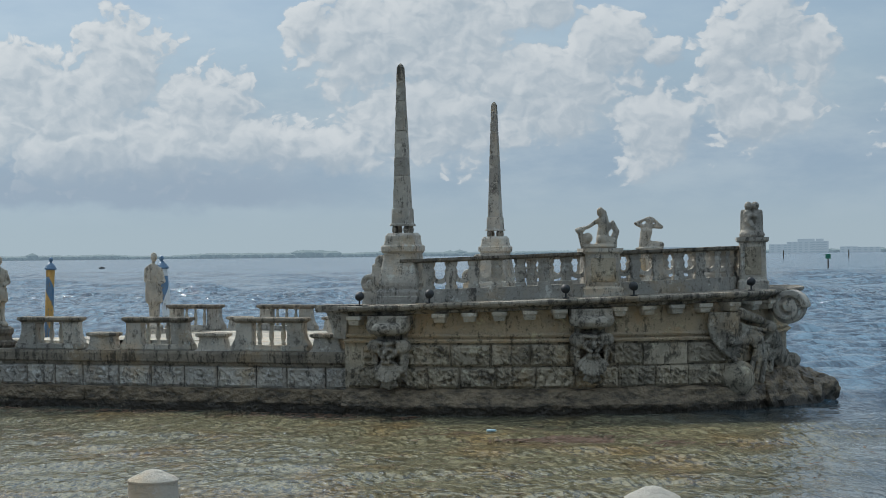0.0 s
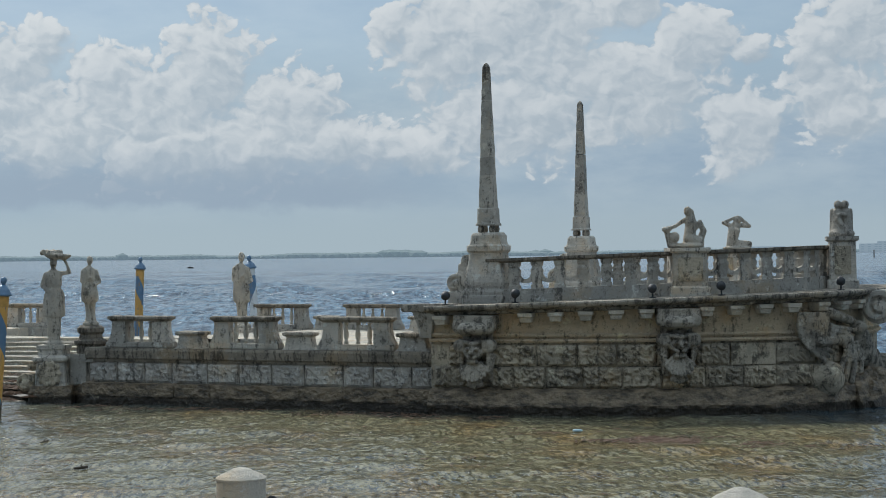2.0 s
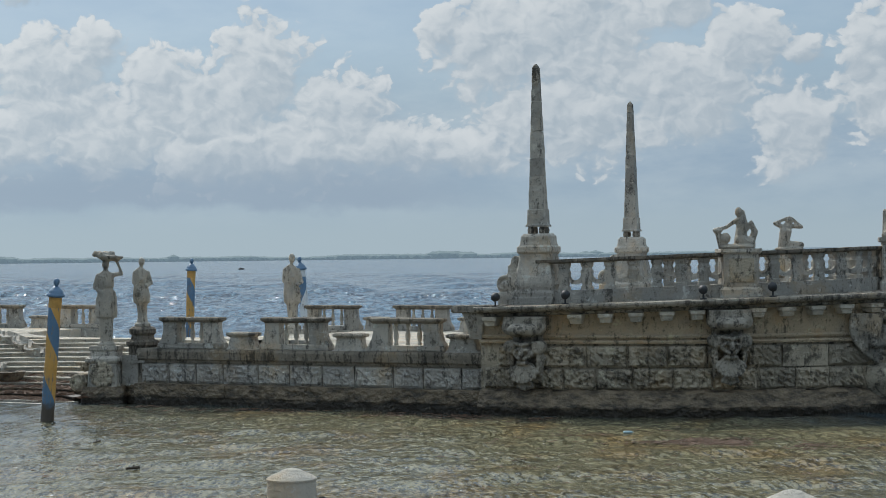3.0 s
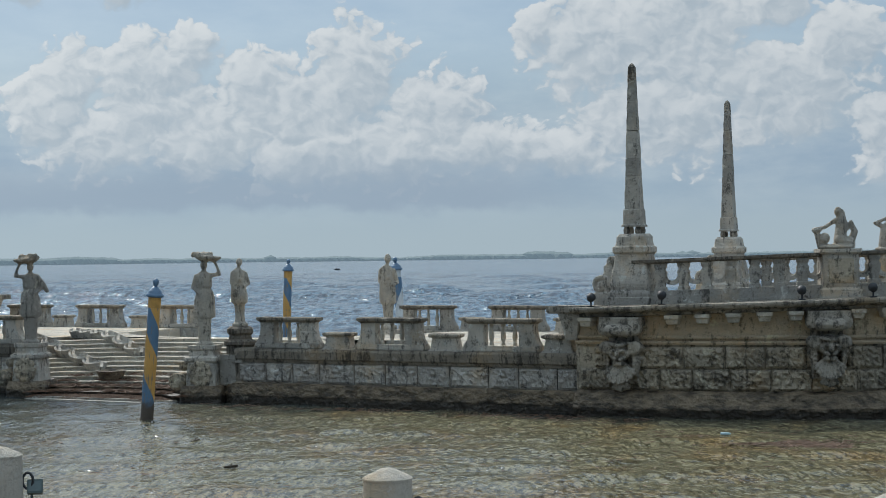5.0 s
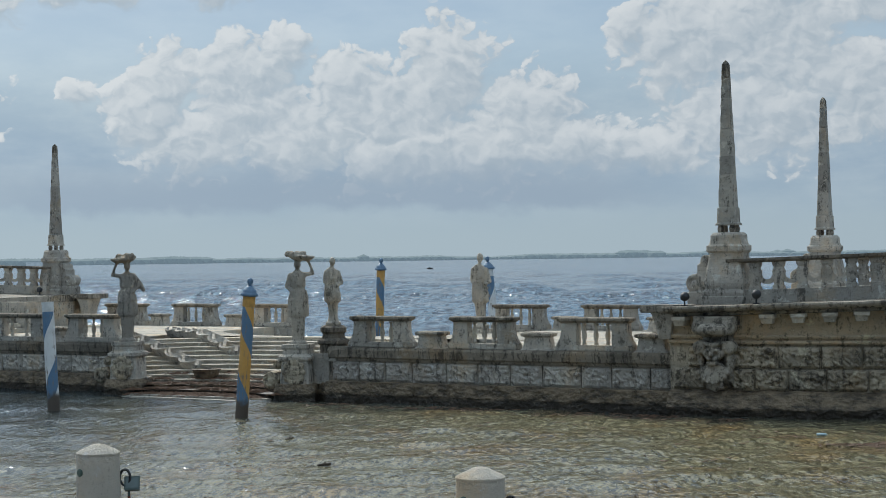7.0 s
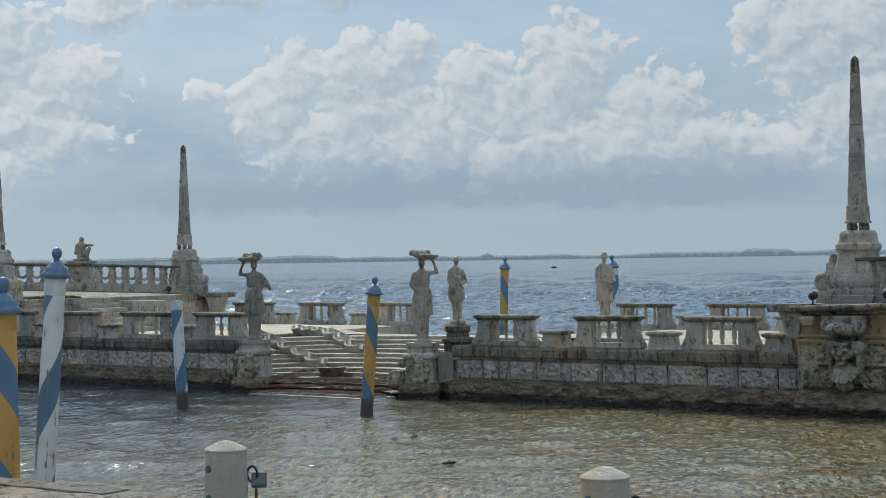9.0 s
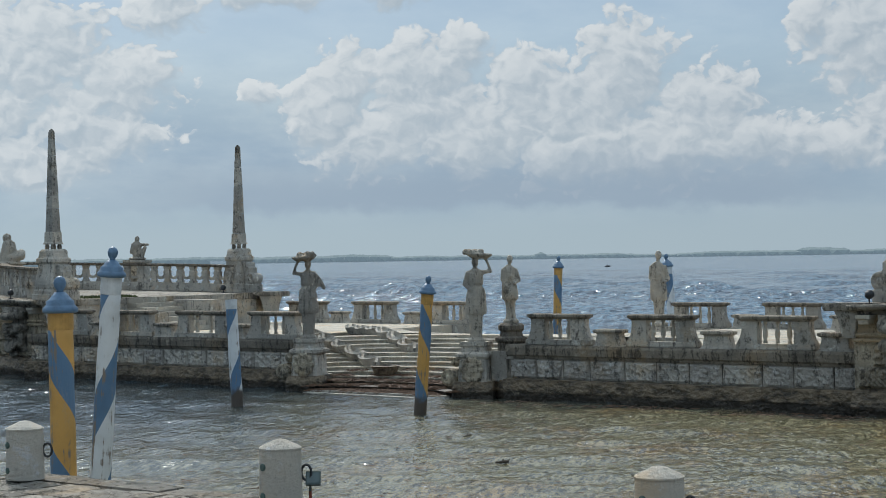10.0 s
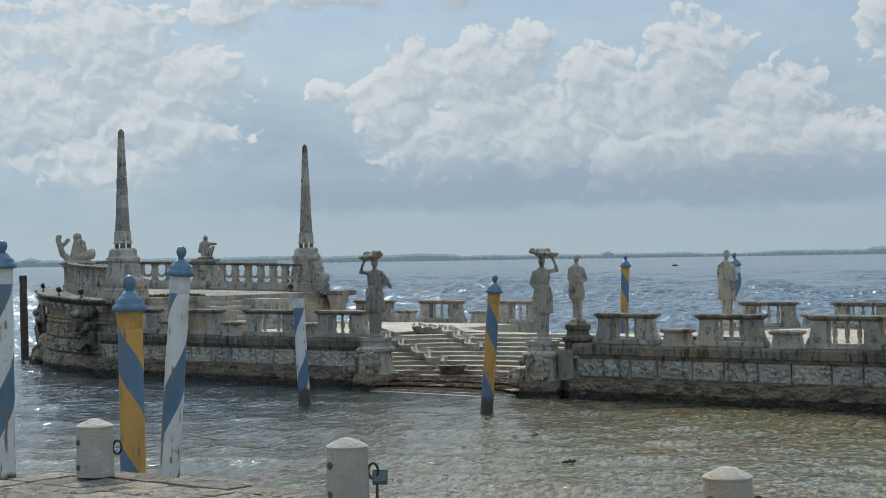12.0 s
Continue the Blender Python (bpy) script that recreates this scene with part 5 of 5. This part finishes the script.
def stem(s, x):
    t = thing("prow_sculpture", 0, 0, 0, 0, "carved bow stem with a great scroll over wet rocks", "sculpture", "prow sculptures")
    bm = bmesh.new()
    y = -1.7 if s > 0 else -1.2
    volute(bm, 0.47, 0.8, 1.6, 0.34, Matrix.Translation((x + s * 0.13, y, 2.27)) @ Matrix.Diagonal((s, 1, 1, 1)))
    box(bm, min(x - s * 1.2, x - s * 0.05), max(x - s * 1.2, x - s * 0.05), y - 0.35, y + 0.35, 2.3, 2.7)
    bmesh.ops.recalc_face_normals(bm, faces=bm.faces[:])
    fused(part("great_scroll", bm, STONE, t), 0.035)
    bm = bmesh.new()
    end = 22.05 if s > 0 else 21.4
    half = hull_half(end, s)

    def on_hull(ahead, out, z):
        """A place so far behind the scroll along the hull's outline, and so far out from it."""
        u = abs(x) - ahead
        w = hull_half(u, s) if u < end else half * math.sqrt(max(0.06, 1 - ((u - end) / 1.1) ** 2))
        return s * u, -w - out, z

    # torso with ribs, bowed head, an arm across
    cap(bm, on_hull(0.3, 0.1, 1.6), on_hull(0.22, 0.15, 1.15), 0.24, 0.27)
    for i in range(5):
        cap(bm, on_hull(0.5, 0.32, 1.5 - 0.1 * i), on_hull(0.14, 0.38, 1.46 - 0.1 * i), 0.045, 0.045)
    ball(bm, on_hull(0.3, 0.3, 1.82), 0.2, 0.19, 0.17)
    cap(bm, on_hull(0.42, 0.3, 1.58), on_hull(0.9, 0.3, 1.55), 0.11, 0.1)
    cap(bm, on_hull(0.9, 0.3, 1.55), on_hull(0.8, 0.25, 2.05), 0.1, 0.08)
    cap(bm, on_hull(0.25, 0.15, 1.2), on_hull(0.05, 0.2, 0.75), 0.28, 0.26)
    ball(bm, on_hull(-0.1, 0.2, 0.98), 0.22, 0.22, 0.2)
    # the fluted wing that curls up under the cornice
    for i in range(8):
        u = i / 7
        run = [on_hull(1.35 - 0.5 * u - 0.5 * w + 0.22 * math.sin(3.1 * w), 0.12 + 0.08 * u, 2.18 - (1.05 - 0.09 * i) * w) for w in (0, 0.25, 0.5, 0.75, 1.0)]
        for a, b in zip(run, run[1:]):
            cap(bm, a, b, 0.06, 0.055)
    for i in range(7):
        cap(bm, on_hull(0.5 - 0.08 * i, 0.3, 1.2), on_hull(0.62 - 0.11 * i, 0.26, 0.6), 0.075, 0.07)
    cap(bm, on_hull(0.75, 0.2, 2.2), on_hull(0.4, 0.2, 1.98), 0.14, 0.1)
    bmesh.ops.recalc_face_normals(bm, faces=bm.faces[:])
    fused(part("stem_figure", bm, MASK, t, "worn carved figure under the scroll"), 0.026)
    bm = bmesh.new()
    ball(bm, on_hull(0.85, -0.05, 0.72), 0.42, 0.38, 0.44)
    fused(part("boulder", worn(bm, 0.06, 3), BLOCK, t), 0.05)
    x -= s * 0.3
    rocks("rock", x + s * 0.05, -1.2, (0.75, 1.3, 1.0), 2 + s, t)
    rocks("rock", x + s * 0.45, 0.0, (0.85, 1.2, 0.75), 5 + s, t)
    rocks("rock", x - s * 0.55, -2.2, (0.7, 0.8, 0.55), 9 + s, t)


stem(1, 23.3)
stem(-1, -22.15)

# steps from the waist deck to the left bow deck
for s in (-1, 1):
    t = thing("bow_steps", 0, 0, 0, 0, "worn stone steps up to the bow deck", "steps", "bow steps")
    for i in range(7):
        xa, xb = s * (13.9 - (6 - i) * 0.36), s * 14.3
        part("step", worn(box(bmesh.new(), min(xa, xb), max(xa, xb), -1.8, 0.1, 1.28 + i * 0.16, 1.28 + (i + 1) * 0.16, 0.015), 0.01, 3), PALE, t)
    xa, xb = s * 11.9, s * 14.2
    part("cheek_block", worn(box(bmesh.new(), min(xa, xb), max(xa, xb), -2.4, -1.83, 1.28, 1.95, 0.03), 0.02, 3), STONE, t)
    part("cheek_block", worn(box(bmesh.new(), min(xa, xb), max(xa, xb), 0.13, 0.7, 1.28, 2.3, 0.03), 0.02, 3), STONE, t)
    # the cornice spouts that jut over the waist
for s, x, y in ((1, 13.75, -6.05), (-1, -13.3, 4.9), (-1, -13.4, -5.4), (1, 13.6, 5.6)):
    t = thing("cornice_end", x, y, 0, 0, "black-stained jutting end of the bow cornice", "cornice", "cornice ends")
    part("top_slab", worn(box(bmesh.new(), -0.45 if s > 0 else -0.8, 0.8 if s > 0 else 0.5, -0.4, 0.4, 2.3, 2.47, 0.03), 0.015, 4), SOOTY, t)
    part("corbel", square_loft(bmesh.new(), [(0.15, 0.25, 1.7), (0.2, 0.28, 2.0), (0.3, 0.34, 2.3)], Matrix.Translation((0.1 * s, 0, 0))), STONE, t)
bm = bmesh.new()
rnd = random.Random(21)
for i in range(420):
    x, y = -13.9 - rnd.random() * 1.2, rnd.uniform(-3.4, -1.2)
    h = rnd.uniform(0.03, 0.12)
    vs = [bm.verts.new((x + rnd.uniform(-0.06, 0.06), y + rnd.uniform(-0.06, 0.06), 2.44)) for _ in range(3)]
    tip = bm.verts.new((x, y, 2.44 + h))
    for j in range(3):
        bm.faces.new((vs[j], vs[(j + 1) % 3], tip))
tagged(mesh_ob("moss_tufts", bm, MOSS), "yellow-green tufts growing on the bow deck edge", "moss", kind="stuff")


# ---------------------------------------------------------------- small flood lamps on the cornices
def flood(x, y, z, rz):
    t = thing("flood_lamp", x, y, z, rz, "small round black flood lamp on a short stem", "flood lamp", "barge flood lamps")
    t.scale = (0.8, 0.8, 0.8)
    part("foot", box(bmesh.new(), -0.09, 0.09, -0.06, 0.06, 0, 0.03, 0.005), IRON, t)
    part("stem", lathe(bmesh.new(), [(0.025, 0.02), (0.025, 0.17)], 8), IRON, t)
    bm = lathe(bmesh.new(), [(0.06, -0.11), (0.1, -0.08), (0.125, 0.0), (0.13, 0.06), (0.11, 0.07)], 16, Matrix.Translation((0, 0, 0.26)) @ Matrix.Rotation(radians(70), 4, "X"))
    part("lamp_head", bm, IRON, t, smooth=True)


for s, xs in ((1, (14.4, 16.05, 19.0, 20.4, 22.75)), (-1, (-15.6, -17.4, -20.6))):
    p = bow_path(s, -0.12, 13.6)
    acc = lengths(p)
    for x in xs:
        q = at_length(p, acc, at_x(p, x))
        flood(q[0], q[1], 2.445 + q[2], math.degrees(math.atan2(q[4], q[3])) - 90)
flood(-22.3, -0.6, 2.69, 90)
flood(-22.4, 0.4, 2.69, 90)
flood(-14.6, 3.6, 2.44, 0)


# ---------------------------------------------------------------- mooring poles
def pole(x, y, top, tilt, rz, r, mat, capped=True, lab="yellow", lean_y=0.0):
    t = thing("mooring_pole", x, y, 0, 0, lab, "mooring pole", "mooring poles")
    t.matrix_basis = pose(x, y, 0, lean_y, tilt, 0)
    bm = bmesh.new()
    n = 14
    rings_prof = [(r * (1.06 - 0.1 * i / n), -2.0 + (top + 2.0) * i / n) for i in range(n + 1)]
    lathe(bm, rings_prof, 24)
    ob = part("shaft", worn(bm, 0.012, 2.0, x), mat, t, smooth=True)
    ob.matrix_basis = Matrix.Rotation(radians(rz), 4, "Z")
    part("collar", lathe(bmesh.new(), [(r * 0.985, top - 0.24), (r * 1.01, top - 0.235), (r * 1.01, top + 0.003), (r * 0.9, top + 0.004)], 24), YELTOP if mat is YELPOLE else (WHITETOP if mat is WHITEPOLE else mat), t)
    if capped:
        k = r / 0.15
        part("cap", lathe(bmesh.new(), [(0.17 * k, top), (0.205 * k, top + 0.01), (0.21 * k, top + 0.05 * k), (0.18 * k, top + 0.085 * k), (0.165 * k, top + 0.1 * k), (0.165 * k, top + 0.14 * k), (0.13 * k, top + 0.165 * k), (0.105 * k, top + 0.2 * k), (0.06 * k, top + 0.25 * k)], 24), CAPBLUE, t, "turned blue painted cap", True)
        part("finial", lathe(bmesh.new(), [(0.045 * k, top + 0.24 * k), (0.04 * k, top + 0.27 * k), (0.065 * k, top + 0.31 * k), (0.075 * k, top + 0.36 * k), (0.06 * k, top + 0.41 * k), (0.02 * k, top + 0.44 * k)], 16), CAPBLUE, t, "egg-shaped blue finial", True)
    return t


YL, WL = "yellow and blue spiral-painted wooden mooring pole with a turned cap", "white and blue spiral-painted wooden mooring pole with a turned cap"
pole(5.11, -10.55, 2.80, 5.5, -40, 0.145, YELPOLE, True, YL)
pole(-0.29, -10.96, 2.66, -3.5, -104, 0.145, WHITEPOLE, False, "leaning white and blue spiral-painted pole with no cap")
pole(10.02, -25.5, 2.91, -0.6, -22, 0.18, YELPOLE, True, YL)
pole(10.5, -25.3, 3.43, 5.6, 29, 0.145, WHITEPOLE, True, WL)
pole(7.06, -25.5, 3.55, 0.0, 100, 0.15, WHITEPOLE, True, WL)
pole(-3.45, 9.0, 3.2, 2.6, 60, 0.15, YELPOLE, True, YL)
pole(1.2, 9.4, 3.2, -6.0, 200, 0.16, WHITEPOLE, True, WL)
t = pole(-24.25, -1.18, 3.2, -1.0, 0, 0.15, OLDWOOD, False, "bare dark timber pile standing in the bay")


# ---------------------------------------------------------------- quay and bollards
def bollard(x, y, ring):
    t = thing("bollard", x, y, 0.9, 0, "pale cast stone bollard with a shallow conical top on the quay", "bollard", "quay bollards")
    part("body", lathe(bmesh.new(), [(0.245, 0), (0.24, 0.1), (0.23, 0.615), (0.222, 0.63)], 32), BOLL, t, smooth=False)
    part("top", lathe(bmesh.new(), [(0.236, 0.622), (0.238, 0.64), (0.2, 0.665), (0.12, 0.7), (0.08, 0.722), (0.03, 0.733)], 32), BOLL, t, smooth=False)
    for a, z in ((-0.85, 0.44), (-0.85, 0.12)):
        m = Matrix.Rotation(radians(36) + a, 4, "Z") @ Matrix.Translation((0, -0.235, z)) @ Matrix.Rotation(math.pi / 2, 4, "X")
        part("boss", lathe(bmesh.new(), [(0.042, -0.01), (0.042, 0.012), (0.03, 0.02)], 14, m), BRONZE, t, "green bronze boss")
    if ring:
        bm = bmesh.new()
        rr = []
        for i in range(20):
            a = 2 * math.pi * i / 20
            c = Vector((0.25 + 0.035 + 0.055 * math.cos(a), 0, 0.36 + 0.085 * math.sin(a)))
            n = Vector((math.cos(a), 0, math.sin(a)))
            rr.append([bm.verts.new(Matrix.Rotation(radians(36), 4, "Z") @ (c + n * 0.014 * q + Vector((0, 0.014 * w, 0)))) for q, w in ((-1, 0), (0, -1), (1, 0), (0, 1))])
        for i in range(20):
            for j in range(4):
                bm.faces.new((rr[i][j], rr[(i + 1) % 20][j], rr[(i + 1) % 20][(j + 1) % 4], rr[i][(j + 1) % 4]))
        part("mooring_ring", bm, IRON, t, "black iron mooring ring")


for x, y in ((11.62, -27.52), (15.98, -27.58), (20.75, -27.64), (25.42, -27.56)):
    bollard(x, y, True)

t = thing("quay_flood_lamp", 16.22, -27.36, 0.9, 36, "green metal flood lamp on a rusty bracket beside a bollard", "flood lamp")
t.scale = (0.62, 0.62, 0.75)
part("post", lathe(bmesh.new(), [(0.03, 0), (0.025, 0.25)], 8), RUST, t, "rusty bracket")
part("yoke", box(bmesh.new(), -0.02, 0.02, -0.03, 0.03, 0.2, 0.32), LAMPGREEN, t)
head = part("lamp_box", square_loft(bmesh.new(), [(0.08, 0.07, -0.07), (0.13, 0.1, 0.0), (0.135, 0.105, 0.08)], Matrix.Translation((0.06, 0, 0.36)) @ Matrix.Rotation(radians(62), 4, "X")), LAMPGREEN, t)
part("lamp_glass", box(bmesh.new(), -0.11, 0.11, -0.08, 0.08, 0.081, 0.088, 0, Matrix.Translation((0.06, 0, 0.36)) @ Matrix.Rotation(radians(62), 4, "X")), LAMPGLASS, head, "pale lamp glass")

# quay body, its rounded end to the left
edge = [(10.6, -60.0), (10.75, -28.6), (10.72, -27.7), (10.95, -27.1), (11.6, -26.88), (14.3, -27.05), (17.0, -27.2), (80.0, -27.2), (80.0, -60.0)]
bm = bmesh.new()
bm.faces.new([bm.verts.new((x, y, 0.84)) for x, y in edge])
r = bmesh.ops.extrude_face_region(bm, geom=bm.faces[:])
bmesh.ops.translate(bm, vec=(0, 0, -3.0), verts=[v for v in r["geom"] if isinstance(v, bmesh.types.BMVert)])
bmesh.ops.recalc_face_normals(bm, faces=bm.faces[:])
quay = tagged(mesh_ob("quay", bm, QUAY), "old stone quay of rough grey slabs", "quay", kind="structure")


def slab_mesh(seed):
    bm = bmesh.new()
    n = 5
    g = [[bm.verts.new((-0.5 + i / n, -0.5 + j / n, (0 if i in (0, n) or j in (0, n) else 0.02 + 0.022 * noise.noise(Vector((i * 0.8 + seed * 5, j * 0.8, seed)))))) for i in range(n + 1)] for j in range(n + 1)]
    for j in range(n):
        for i in range(n):
            bm.faces.new((g[j][i], g[j][i + 1], g[j + 1][i + 1], g[j + 1][i]))
    rim = g[0] + [r[-1] for r in g[1:]] + g[-1][-2::-1] + [r[0] for r in g[-2:0:-1]]
    low = [bm.verts.new((v.co.x, v.co.y, -0.09)) for v in rim]
    for i in range(len(rim)):
        bm.faces.new((rim[i], low[i], low[(i + 1) % len(rim)], rim[(i + 1) % len(rim)]))
    bmesh.ops.recalc_face_normals(bm, faces=bm.faces[:])
    me = bpy.data.meshes.new("paving_stone")
    bm.to_mesh(me)
    bm.free()
    me.materials.append(QUAY)
    return me


SLABS = [slab_mesh(i) for i in range(5)]


def lay_slab(x, y, lx, ly, rz=0.0, z=0.87):
    ob = new("paving_stone", rnd.choice(SLABS))
    ob.parent = quay
    ob.matrix_basis = pose(x, y, z + rnd.uniform(-0.008, 0.008), rnd.uniform(-0.4, 0.4), rnd.uniform(-0.4, 0.4), rz) @ Matrix.Diagonal((lx, ly, 1, 1))


rnd = random.Random(5)
x = 11.3
while x < 30:
    l = rnd.uniform(0.85, 1.4)
    lay_slab(x + l / 2, -27.14 - (0.06 if x > 13.5 else 0.0) - (0.06 if x > 15.5 else 0), l - 0.03, 0.42, -1.5)
    x += l
y = -27.4
while y > -31:
    l = rnd.uniform(0.7, 1.2)
    lay_slab(10.97, y - l / 2, 0.42, l - 0.03)
    y -= l
y = -27.42
while y > -31.5:
    h = rnd.uniform(0.22, 0.42)
    x = 11.22
    while x < 17:
        l = rnd.uniform(0.28, 0.7)
        lay_slab(x + l / 2, y - h / 2, l - 0.04, h - 0.04, rnd.uniform(-5, 5), 0.86)
        x += l
    y -= h

# odds and ends floating on the water
bm = bmesh.new()
cap(bm, (-0.12, 0, 0.02), (0.1, 0, 0.02), 0.05, 0.05)
cap(bm, (0.1, 0, 0.02), (0.17, 0, 0.02), 0.03, 0.02)
ob = mesh_ob("floating_bottle", bm, PLASTIC, smooth=True)
ob.matrix_basis = pose(18.35, -9.2, 0, 0, 0, 15) @ Matrix.Scale(0.6, 4)
tagged(ob, "pale blue plastic bottle floating in the weedy water", "bottle")
for x, y, rz in ((11.9, -17.2, 30), (8.9, -14.0, 80)):
    bm = bmesh.new()
    cap(bm, (-0.1, 0, 0.0), (0.1, 0.02, 0.015), 0.02, 0.03)
    cap(bm, (0.0, 0.0, 0.0), (0.02, 0.03, 0.05), 0.02, 0.012)
    ob = mesh_ob("driftwood", bm, OLDWOOD)
    ob.matrix_basis = pose(x, y, 0, 0, 0, rz)
    tagged(ob, "small dark piece of driftwood on the water", "driftwood", "driftwood")


def floating_weed():
    """Rafts of brown weed and leaves drifting before the barge."""
    bm = bmesh.new()
    r = random.Random(17)
    for i in range(2600):
        c = r.random()
        if c < 0.45:
            x, y = r.gauss(20.3, 1.3), r.gauss(-10.3, 0.35)
        elif c < 0.7:
            x, y = r.uniform(4, 16), -6.6 - abs(r.gauss(0, 0.5))
        else:
            x, y = r.uniform(4, 26), r.uniform(-22, -7)
        a, l, w = r.uniform(0, 3.14), r.uniform(0.03, 0.14), r.uniform(0.008, 0.025)
        dx, dy = math.cos(a), math.sin(a)
        vs = [bm.verts.new(v) for v in ((x - dx * l, y - dy * l, 0.002), (x + dy * w, y - dx * w, 0.004), (x + dx * l, y + dy * l, 0.002), (x - dy * w, y + dx * w, 0.004))]
        tip = bm.verts.new((x, y, 0.015))
        for j in range(4):
            bm.faces.new((vs[j], vs[(j + 1) % 4], tip))
    tagged(mesh_ob("floating_weed", bm, WEED), "brown seaweed and leaves drifting on the shallow water", "seaweed", kind="stuff")


floating_weed()
